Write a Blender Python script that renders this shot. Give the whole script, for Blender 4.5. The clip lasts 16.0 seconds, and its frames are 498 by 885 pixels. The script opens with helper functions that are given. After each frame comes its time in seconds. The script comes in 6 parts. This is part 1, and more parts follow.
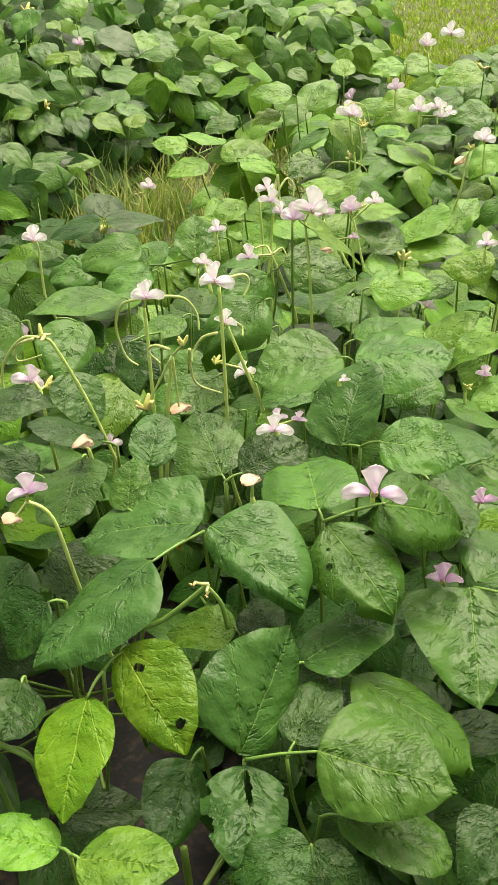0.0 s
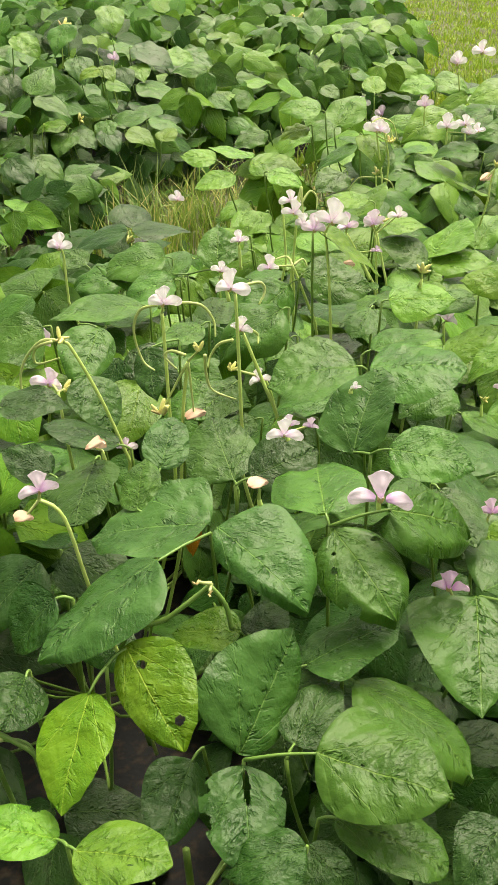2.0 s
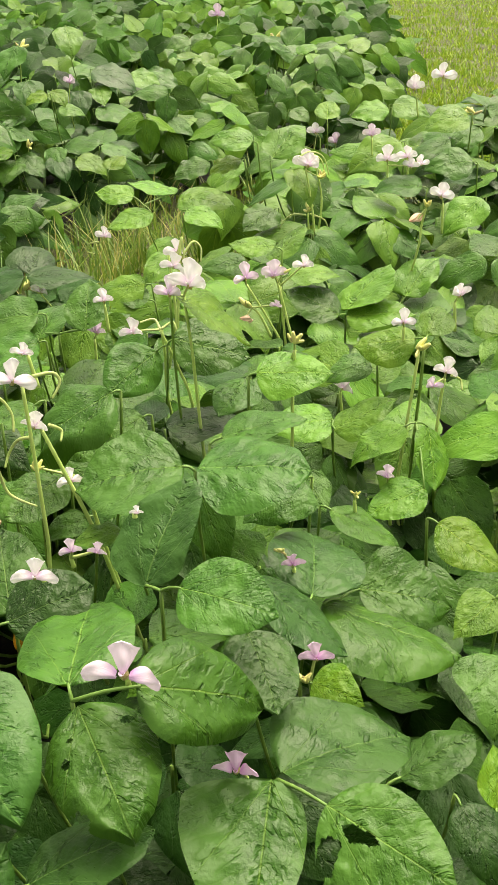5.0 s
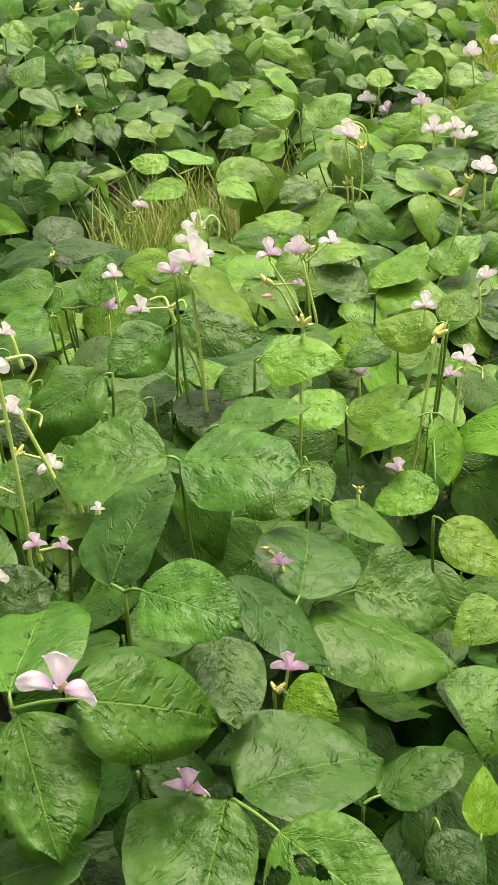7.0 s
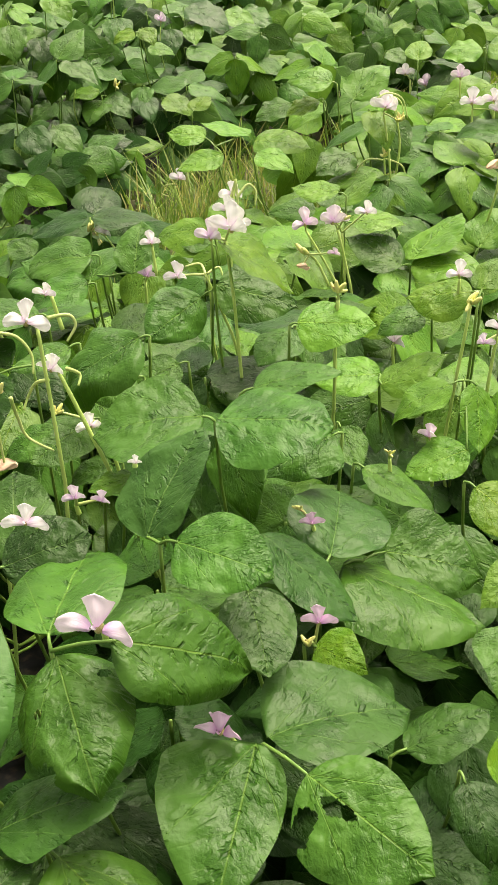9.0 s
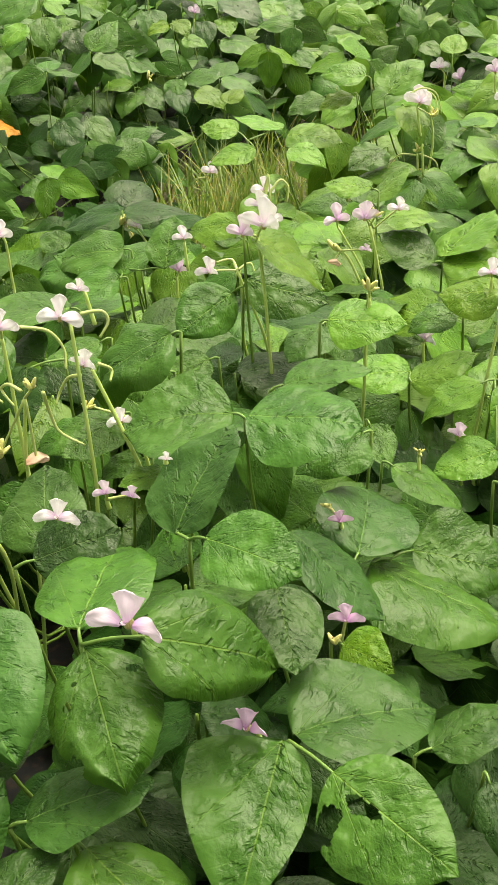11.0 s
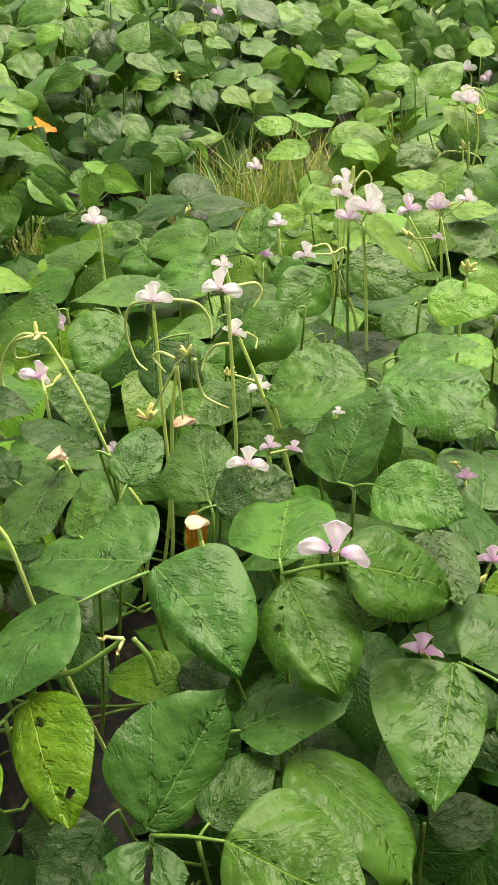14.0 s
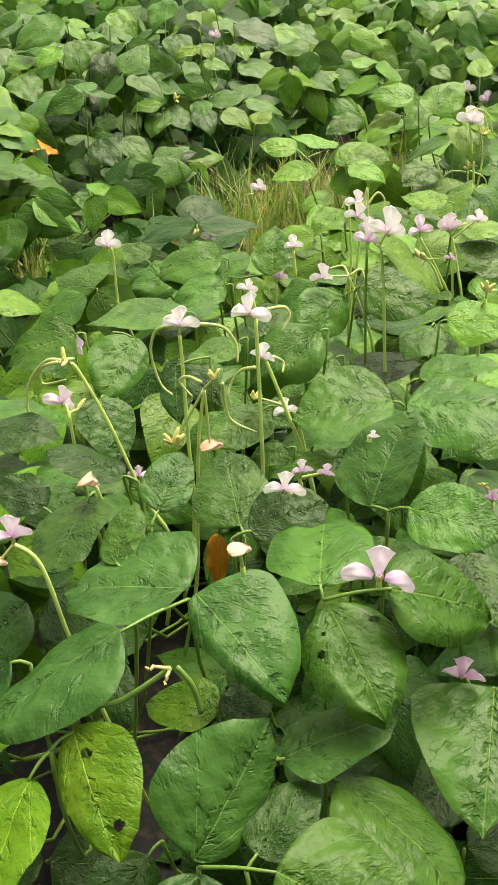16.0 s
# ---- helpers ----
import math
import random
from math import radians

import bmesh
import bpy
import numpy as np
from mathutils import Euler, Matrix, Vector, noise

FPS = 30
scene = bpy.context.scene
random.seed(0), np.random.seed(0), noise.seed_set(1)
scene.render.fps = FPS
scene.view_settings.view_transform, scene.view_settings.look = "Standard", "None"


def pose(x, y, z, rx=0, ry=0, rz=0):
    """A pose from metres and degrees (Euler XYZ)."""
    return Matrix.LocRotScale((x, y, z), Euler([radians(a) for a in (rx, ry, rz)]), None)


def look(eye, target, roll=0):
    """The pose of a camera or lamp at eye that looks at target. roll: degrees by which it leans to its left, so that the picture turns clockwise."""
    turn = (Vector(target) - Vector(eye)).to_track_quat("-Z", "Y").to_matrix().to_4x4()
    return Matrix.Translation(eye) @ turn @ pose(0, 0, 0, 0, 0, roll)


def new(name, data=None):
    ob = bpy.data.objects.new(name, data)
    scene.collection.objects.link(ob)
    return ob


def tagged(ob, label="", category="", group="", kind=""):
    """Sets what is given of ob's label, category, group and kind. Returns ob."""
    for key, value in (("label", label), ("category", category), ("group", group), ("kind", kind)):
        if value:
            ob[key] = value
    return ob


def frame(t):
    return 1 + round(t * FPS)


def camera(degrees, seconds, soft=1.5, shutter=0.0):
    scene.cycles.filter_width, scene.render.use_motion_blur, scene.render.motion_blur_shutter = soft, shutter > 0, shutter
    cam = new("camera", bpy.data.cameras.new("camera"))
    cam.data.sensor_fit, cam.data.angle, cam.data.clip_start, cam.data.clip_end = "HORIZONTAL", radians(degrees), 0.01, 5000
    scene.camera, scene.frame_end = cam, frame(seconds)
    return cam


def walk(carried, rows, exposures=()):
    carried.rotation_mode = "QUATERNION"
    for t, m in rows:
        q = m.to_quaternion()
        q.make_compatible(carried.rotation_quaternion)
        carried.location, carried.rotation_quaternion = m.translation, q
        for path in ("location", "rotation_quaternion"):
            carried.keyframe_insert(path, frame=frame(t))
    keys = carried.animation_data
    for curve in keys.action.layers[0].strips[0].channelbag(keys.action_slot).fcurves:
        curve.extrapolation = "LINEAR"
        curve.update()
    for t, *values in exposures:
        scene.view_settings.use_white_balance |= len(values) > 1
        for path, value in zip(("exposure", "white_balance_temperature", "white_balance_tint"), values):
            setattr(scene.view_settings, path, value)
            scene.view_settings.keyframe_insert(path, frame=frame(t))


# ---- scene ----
SKY, SUN, EXPOSURE = 0.155, 2.0, 1.04
cam = camera(27.9, 16.0, soft=1.0)
METRES, EYE, TILT, LEAN, TURN = 0.8, 1.1, -30.0, 0.0, 0.0
ROWS = [
    (0.0, 0.0, 0.0, 0.0, 0.0, 0.0, -0.0),
    (0.5, -0.0176, -0.0052, -0.0109, 0.56, 0.33, -0.38),
    (1.0, -0.0197, -0.0084, -0.0155, 1.14, 0.55, -0.85),
    (1.5, 0.0017, -0.0126, -0.015, 1.49, 0.82, -1.16),
    (2.0, 0.0249, -0.0121, -0.0152, 1.66, 0.91, -1.3),
    (2.5, 0.0281, -0.0159, -0.0101, 1.73, 1.24, -1.26),
    (3.0, 0.0275, -0.0202, -0.012, 1.59, 1.5, -1.13),
    (3.5, 0.0549, 0.0026, -0.0032, 1.27, 1.58, -0.84),
    (4.0, 0.1283, 0.0603, 0.0353, 1.37, 1.65, -0.63),
    (4.5, 0.2259, 0.1693, 0.0951, 1.96, 1.73, -0.95),
    (7.0, 0.3927, 0.3214, 0.1656, 6.52, -0.34, -3.23),
    (7.5, 0.3966, 0.3188, 0.1657, 7.1, -0.64, -3.41),
    (8.0, 0.3979, 0.3089, 0.1525, 7.53, -1.02, -3.62),
    (8.5, 0.3896, 0.3012, 0.1373, 7.97, -1.41, -3.82),
    (9.0, 0.3959, 0.2983, 0.1409, 8.41, -1.6, -3.97),
    (11.5, 0.3898, 0.2908, 0.1471, 10.15, -2.31, -4.92),
    (12.0, 0.367, 0.2536, 0.1239, 9.9, -2.39, -5.18),
    (12.5, 0.2854, 0.1864, 0.0881, 9.57, -2.42, -5.32),
    (13.0, 0.2306, 0.1481, 0.0745, 9.37, -2.34, -5.19),
    (13.5, 0.2039, 0.1471, 0.0729, 9.04, -2.23, -5.09),
    (14.0, 0.1979, 0.1425, 0.0774, 8.56, -1.88, -4.84),
    (14.5, 0.1819, 0.1383, 0.0756, 8.33, -1.68, -4.57),
    (15.0, 0.1692, 0.1381, 0.08, 8.26, -1.4, -4.39),
    (15.5, 0.1559, 0.1405, 0.0843, 8.15, -1.12, -4.31),
    (16.0, 0.1456, 0.1378, 0.0821, 8.02, -0.85, -4.28),
]
walk(cam, [(t, pose(0, 0, EYE, TILT, LEAN, TURN) @ pose(METRES * x, METRES * y, METRES * z, 90 + pitch, roll, yaw)) for t, x, y, z, yaw, pitch, roll in ROWS], [(0.0, EXPOSURE, 7900, 8)])

# ---------------------------------------------------------------- light
SUN_ELEVATION, SUN_AZIMUTH = radians(68), radians(30)   # azimuth clockwise from +y
world = bpy.data.worlds.new("overcast_sky")
scene.world = world
world.use_nodes = True
wn = world.node_tree
wn.nodes.clear()
w_out = wn.nodes.new("ShaderNodeOutputWorld")
w_bg = wn.nodes.new("ShaderNodeBackground")
w_sky = wn.nodes.new("ShaderNodeTexSky")
w_sky.sky_type = "NISHITA"
w_sky.sun_disc = False
w_sky.sun_elevation = SUN_ELEVATION
w_sky.sun_rotation = SUN_AZIMUTH
w_sky.air_density, w_sky.dust_density, w_sky.ozone_density = 1.0, 6.0, 1.0
w_grey = wn.nodes.new("ShaderNodeHueSaturation")      # cloud cover takes the blue out
w_grey.inputs["Saturation"].default_value = 0.15
w_bg.inputs["Strength"].default_value = SKY
wn.links.new(w_sky.outputs[0], w_grey.inputs["Color"])
wn.links.new(w_grey.outputs[0], w_bg.inputs["Color"])
wn.links.new(w_bg.outputs[0], w_out.inputs["Surface"])

sun_data = bpy.data.lights.new("sun", "SUN")
sun_data.energy, sun_data.angle, sun_data.color = SUN, radians(48), (1.0, 0.94, 0.82)
sun = new("sun", sun_data)
sun.matrix_world = look((0, 0, 8), (-math.sin(SUN_AZIMUTH) * math.cos(SUN_ELEVATION), -math.cos(SUN_AZIMUTH) * math.cos(SUN_ELEVATION), 8 - math.sin(SUN_ELEVATION)))


# ---------------------------------------------------------------- materials
def material(name):
    m = bpy.data.materials.new(name)
    m.use_nodes = True
    m.node_tree.nodes.clear()
    return m, m.node_tree


def node(nt, kind, inputs=None, **settings):
    n = nt.nodes.new(kind)
    for key, value in settings.items():
        if key == "operation":
            n.operation = value
        elif key == "data_type":
            n.data_type = value
        elif key == "blend_type":
            n.blend_type = value
    for key, value in (inputs or {}).items():
        if isinstance(value, bpy.types.NodeSocket):
            nt.links.new(value, n.inputs[key])
        else:
            n.inputs[key].default_value = value
    return n


def calc(nt, op, a, b=0.0, c=0.0):
    return node(nt, "ShaderNodeMath", {0: a, 1: b, 2: c}, operation=op).outputs[0]


def ramp(nt, value, a, b, lo, hi):
    return node(nt, "ShaderNodeMapRange", {"Value": value, "From Min": a, "From Max": b, "To Min": lo, "To Max": hi}).outputs[0]


def blend(nt, fac, a, b):
    n = node(nt, "ShaderNodeMix", data_type="RGBA")
    for key, value in ((0, fac), (6, a), (7, b)):
        if isinstance(value, bpy.types.NodeSocket):
            nt.links.new(value, n.inputs[key])
        else:
            n.inputs[key].default_value = value
    return n.outputs[2]


def rgb(r, g, b):
    return (r, g, b, 1.0)


def finish(nt, surface):
    out = nt.nodes.new("ShaderNodeOutputMaterial")
    nt.links.new(surface, out.inputs["Surface"])


RELIEF, CREASE_SHADE = 0.50, 0.80


def leaf_material(name, colour, dark, vein_colour, through_colour, thin=0.05, by_island=False, gloss=0.20):
    """Wet bean leaf: three main veins from the base, side veins, puckers between them."""
    m, nt = material(name)
    uv = node(nt, "ShaderNodeUVMap").outputs[0]
    split = node(nt, "ShaderNodeSeparateXYZ", {0: uv})
    x, y = split.outputs[0], calc(nt, "SUBTRACT", split.outputs[1], 0.5)
    ay = calc(nt, "ABSOLUTE", y)
    if by_island:
        chance = node(nt, "ShaderNodeNewGeometry").outputs["Random Per Island"]
    else:
        chance = node(nt, "ShaderNodeObjectInfo").outputs["Random"]
    shift = calc(nt, "MULTIPLY", chance, 37.0)
    wob = node(nt, "ShaderNodeTexNoise", {"Vector": uv, "Scale": 4.0}).outputs["Fac"]
    wob = calc(nt, "MULTIPLY", calc(nt, "SUBTRACT", wob, 0.5), 0.05)
    mid = ramp(nt, ay, 0.003, 0.008, 1.0, 0.0)
    q = calc(nt, "ADD", calc(nt, "SUBTRACT", x, calc(nt, "MULTIPLY", ay, 0.62)), wob)
    saw = calc(nt, "ABSOLUTE", calc(nt, "SUBTRACT", calc(nt, "FRACT", calc(nt, "MULTIPLY_ADD", q, 6.3, 0.3)), 0.5))
    side = ramp(nt, saw, 0.01, 0.06, 1.0, 0.0)
    off = calc(nt, "ABSOLUTE", calc(nt, "SUBTRACT", ay, calc(nt, "MULTIPLY", x, 0.55)))
    basal = calc(nt, "MULTIPLY", ramp(nt, off, 0.002, 0.006, 1.0, 0.0), ramp(nt, x, 0.45, 0.75, 1.0, 0.0))
    vein = calc(nt, "MAXIMUM", calc(nt, "MULTIPLY", mid, ramp(nt, x, 0.5, 1.0, 1.0, 0.3)), calc(nt, "MAXIMUM", calc(nt, "MULTIPLY", basal, 0.6), calc(nt, "MULTIPLY", side, 0.14)))
    # broad blisters, and short wet puckers that run with the side veins, thickest beside the main veins, with shade
    # painted in
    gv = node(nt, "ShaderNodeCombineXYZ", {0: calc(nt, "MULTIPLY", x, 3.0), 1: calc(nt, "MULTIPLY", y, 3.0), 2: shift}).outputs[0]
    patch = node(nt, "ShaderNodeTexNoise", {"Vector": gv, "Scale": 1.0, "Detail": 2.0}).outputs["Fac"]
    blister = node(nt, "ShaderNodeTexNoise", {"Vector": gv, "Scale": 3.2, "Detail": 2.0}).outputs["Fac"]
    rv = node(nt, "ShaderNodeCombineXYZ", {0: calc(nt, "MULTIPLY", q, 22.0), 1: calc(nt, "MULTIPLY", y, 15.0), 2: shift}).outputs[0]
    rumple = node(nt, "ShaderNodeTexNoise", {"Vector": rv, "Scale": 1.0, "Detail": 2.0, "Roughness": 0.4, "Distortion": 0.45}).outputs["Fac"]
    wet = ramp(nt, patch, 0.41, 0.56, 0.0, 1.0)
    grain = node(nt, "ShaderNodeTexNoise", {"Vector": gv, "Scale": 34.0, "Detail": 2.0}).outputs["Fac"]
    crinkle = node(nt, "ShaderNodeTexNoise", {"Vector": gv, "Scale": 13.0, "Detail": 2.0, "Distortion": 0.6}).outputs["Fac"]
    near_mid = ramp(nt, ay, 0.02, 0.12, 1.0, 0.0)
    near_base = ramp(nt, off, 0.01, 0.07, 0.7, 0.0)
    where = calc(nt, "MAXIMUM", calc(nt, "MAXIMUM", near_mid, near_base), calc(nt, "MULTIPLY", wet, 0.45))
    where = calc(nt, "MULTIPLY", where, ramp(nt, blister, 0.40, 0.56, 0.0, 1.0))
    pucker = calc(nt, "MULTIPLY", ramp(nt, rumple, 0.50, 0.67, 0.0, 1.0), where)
    crinkle_shade = calc(nt, "MULTIPLY", ramp(nt, crinkle, 0.46, 0.66, 0.0, 1.0), wet)
    # the folds' shade is painted into the colour: darker patches, puckers and crinkles
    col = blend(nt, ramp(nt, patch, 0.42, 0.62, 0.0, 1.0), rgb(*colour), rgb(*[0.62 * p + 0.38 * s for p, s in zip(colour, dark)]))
    col = blend(nt, calc(nt, "MULTIPLY", calc(nt, "MAXIMUM", pucker, calc(nt, "MULTIPLY", crinkle_shade, 0.42)), CREASE_SHADE), col, rgb(*dark))
    col = blend(nt, calc(nt, "MULTIPLY", ramp(nt, grain, 0.55, 0.8, 0.0, 1.0), 0.05), col, rgb(*vein_colour))
    col = blend(nt, calc(nt, "MULTIPLY", vein, 0.55), col, rgb(*vein_colour))
    hsv = node(nt, "ShaderNodeHueSaturation", {"Hue": ramp(nt, calc(nt, "FRACT", calc(nt, "MULTIPLY", chance, 7.3)), 0, 1, 0.492, 0.507),
                                              "Value": ramp(nt, calc(nt, "FRACT", calc(nt, "MULTIPLY", chance, 3.7)), 0, 1, 0.80, 1.14), "Color": col}).outputs[0]
    height = calc(nt, "SUBTRACT", calc(nt, "MULTIPLY", blister, 0.50), calc(nt, "MULTIPLY", vein, 0.10))
    height = calc(nt, "SUBTRACT", height, calc(nt, "MULTIPLY", pucker, RELIEF))
    height = calc(nt, "ADD", height, calc(nt, "MULTIPLY", grain, 0.010))
    height = calc(nt, "SUBTRACT", height, calc(nt, "MULTIPLY", crinkle, calc(nt, "MULTIPLY_ADD", wet, 0.13, 0.03)))
    bump = node(nt, "ShaderNodeBump", {"Strength": 0.9, "Distance": 0.0048, "Height": height}).outputs[0]
    cells = node(nt, "ShaderNodeTexVoronoi", {"Vector": gv, "Scale": 9.0})
    pick = node(nt, "ShaderNodeSeparateColor", {0: cells.outputs["Color"]}).outputs[0]
    drop = calc(nt, "MULTIPLY", ramp(nt, cells.outputs["Distance"], 0.05, 0.16, 1.0, 0.0), ramp(nt, pick, 0.78, 0.80, 0.0, 1.0))
    bump = node(nt, "ShaderNodeBump", {"Strength": 0.8, "Distance": 0.0016, "Height": drop, "Normal": bump}).outputs[0]
    rough = calc(nt, "SUBTRACT", ramp(nt, wet, 0.0, 1.0, 0.42, 0.30), calc(nt, "MULTIPLY", drop, 0.2))
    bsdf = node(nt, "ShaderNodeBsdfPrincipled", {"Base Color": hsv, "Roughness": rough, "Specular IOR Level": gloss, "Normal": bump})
    glow = node(nt, "ShaderNodeBsdfTranslucent", {"Color": rgb(*through_colour), "Normal": bump})
    mix = node(nt, "ShaderNodeMixShader", {0: thin, 1: bsdf.outputs[0], 2: glow.outputs[0]})
    finish(nt, mix.outputs[0])
    return m


LEAF_COLOURS = {
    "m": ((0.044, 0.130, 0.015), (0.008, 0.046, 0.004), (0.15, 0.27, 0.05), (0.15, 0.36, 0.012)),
    # d: deep green, darkened further to stand for shade low in the canopy
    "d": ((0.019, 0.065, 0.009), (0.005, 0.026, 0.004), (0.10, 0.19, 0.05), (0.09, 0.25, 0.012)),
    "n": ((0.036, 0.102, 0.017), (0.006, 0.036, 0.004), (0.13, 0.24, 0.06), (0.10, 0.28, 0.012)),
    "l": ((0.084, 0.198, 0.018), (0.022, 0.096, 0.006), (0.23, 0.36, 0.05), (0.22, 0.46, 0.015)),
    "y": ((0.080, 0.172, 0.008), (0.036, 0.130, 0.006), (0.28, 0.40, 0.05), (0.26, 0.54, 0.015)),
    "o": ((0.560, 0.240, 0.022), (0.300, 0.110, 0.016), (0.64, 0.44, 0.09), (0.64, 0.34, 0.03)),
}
LEAF_NAMES = {"m": "leaf_green", "n": "leaf_blue_green", "d": "leaf_deep_green_shaded", "l": "leaf_light_green", "y": "leaf_young_yellow_green", "o": "leaf_dead_orange"}
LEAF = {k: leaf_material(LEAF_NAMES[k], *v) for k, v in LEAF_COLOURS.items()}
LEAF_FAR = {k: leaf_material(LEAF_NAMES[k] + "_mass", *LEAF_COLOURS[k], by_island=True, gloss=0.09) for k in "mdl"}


def stalk_material(name, a, b, rough=0.45):
    m, nt = material(name)
    co = node(nt, "ShaderNodeTexCoord").outputs["Object"]
    fine = node(nt, "ShaderNodeTexNoise", {"Vector": co, "Scale": 350.0, "Detail": 2.0}).outputs["Fac"]
    wide = node(nt, "ShaderNodeTexNoise", {"Vector": co, "Scale": 35.0, "Detail": 2.0}).outputs["Fac"]
    col = blend(nt, ramp(nt, wide, 0.35, 0.65, 0, 1), rgb(*a), rgb(*b))
    bump = node(nt, "ShaderNodeBump", {"Strength": 0.25, "Distance": 0.001, "Height": fine}).outputs[0]
    bsdf = node(nt, "ShaderNodeBsdfPrincipled", {"Base Color": col, "Roughness": rough, "Normal": bump, "Subsurface Weight": 0.0})
    finish(nt, bsdf.outputs[0])
    return m


STEM = stalk_material("green_stem", (0.110, 0.215, 0.035), (0.165, 0.280, 0.050))
PEDUNCLE = stalk_material("pale_green_stalk", (0.400, 0.560, 0.140), (0.500, 0.660, 0.200))
PETIOLULE = stalk_material("leaflet_stalk", (0.105, 0.215, 0.040), (0.150, 0.270, 0.055))
POD = stalk_material("young_pod", (0.330, 0.440, 0.130), (0.420, 0.500, 0.190))
BUD = stalk_material("yellow_green_bud", (0.560, 0.600, 0.140), (0.700, 0.680, 0.300))
SEPAL = stalk_material("straw_coloured_calyx", (0.520, 0.480, 0.220), (0.420, 0.300, 0.130))


def petal_material(name, pale, deep, rough=0.5):
    m, nt = material(name)
    uv = node(nt, "ShaderNodeUVMap").outputs[0]
    split = node(nt, "ShaderNodeSeparateXYZ", {0: uv})
    chance = node(nt, "ShaderNodeObjectInfo").outputs["Random"]
    veins = node(nt, "ShaderNodeTexNoise", {"Vector": node(nt, "ShaderNodeCombineXYZ", {0: calc(nt, "MULTIPLY", split.outputs[0], 3.0), 1: calc(nt, "MULTIPLY", split.outputs[1], 22.0), 2: calc(nt, "MULTIPLY", chance, 20.0)}).outputs[0], "Scale": 1.0, "Detail": 2.0}).outputs["Fac"]
    fac = calc(nt, "ADD", ramp(nt, split.outputs[0], 0.05, 0.55, 0.9, 0.0), calc(nt, "MULTIPLY", calc(nt, "SUBTRACT", veins, 0.5), 0.5))
    fac = calc(nt, "ADD", fac, ramp(nt, chance, 0, 1, -0.25, 0.25))
    fac = node(nt, "ShaderNodeClamp", {0: fac}).outputs[0]
    col = blend(nt, fac, rgb(*pale), rgb(*deep))
    bump = node(nt, "ShaderNodeBump", {"Strength": 0.3, "Distance": 0.001, "Height": veins}).outputs[0]
    bsdf = node(nt, "ShaderNodeBsdfPrincipled", {"Base Color": col, "Roughness": rough, "Specular IOR Level": 0.3, "Normal": bump})
    glow = node(nt, "ShaderNodeBsdfTranslucent", {"Color": col})
    finish(nt, node(nt, "ShaderNodeMixShader", {0: 0.18, 1: bsdf.outputs[0], 2: glow.outputs[0]}).outputs[0])
    return m


PETAL = {
    "w": petal_material("white_petal", (0.97, 0.95, 0.97), (0.86, 0.66, 0.86)),
    "l": petal_material("lilac_petal", (0.90, 0.78, 0.90), (0.70, 0.44, 0.74)),
    "p": petal_material("pink_petal", (0.84, 0.62, 0.82), (0.66, 0.36, 0.66)),
    "t": petal_material("withered_petal", (0.78, 0.58, 0.44), (0.58, 0.36, 0.24), 0.7),
}


def ground_material():
    m, nt = material("soil_and_moss")
    co = node(nt, "ShaderNodeTexCoord").outputs["Object"]
    a = node(nt, "ShaderNodeTexNoise", {"Vector": co, "Scale": 3.0, "Detail": 5.0}).outputs["Fac"]
    b = node(nt, "ShaderNodeTexNoise", {"Vector": co, "Scale": 40.0, "Detail": 5.0}).outputs["Fac"]
    c = node(nt, "ShaderNodeTexNoise", {"Vector": co, "Scale": 220.0, "Detail": 3.0}).outputs["Fac"]
    col = blend(nt, ramp(nt, b, 0.35, 0.65, 0, 1), rgb(0.028, 0.020, 0.012), rgb(0.070, 0.055, 0.030))
    col = blend(nt, calc(nt, "MULTIPLY", ramp(nt, a, 0.35, 0.6, 0.2, 1), ramp(nt, c, 0.3, 0.6, 0.3, 0.9)), col, rgb(0.085, 0.130, 0.024))
    bump = node(nt, "ShaderNodeBump", {"Strength": 0.8, "Distance": 0.02, "Height": calc(nt, "ADD", b, calc(nt, "MULTIPLY", c, 0.4))}).outputs[0]
    finish(nt, node(nt, "ShaderNodeBsdfPrincipled", {"Base Color": col, "Roughness": 0.9, "Normal": bump}).outputs[0])
    return m


def film_material():
    m, nt = material("black_mulch_film")
    co = node(nt, "ShaderNodeTexCoord").outputs["Object"]
    a = node(nt, "ShaderNodeTexNoise", {"Vector": co, "Scale": 9.0, "Detail": 4.0}).outputs["Fac"]
    b = node(nt, "ShaderNodeTexNoise", {"Vector": co, "Scale": 60.0, "Detail": 4.0}).outputs["Fac"]
    col = blend(nt, ramp(nt, b, 0.5, 0.75, 0, 1), rgb(0.014, 0.015, 0.016), rgb(0.060, 0.048, 0.034))
    bump = node(nt, "ShaderNodeBump", {"Strength": 0.5, "Distance": 0.02, "Height": a}).outputs[0]
    finish(nt, node(nt, "ShaderNodeBsdfPrincipled", {"Base Color": col, "Roughness": ramp(nt, b, 0.3, 0.7, 0.5, 0.8), "Specular IOR Level": 0.1, "Normal": bump}).outputs[0])
    return m


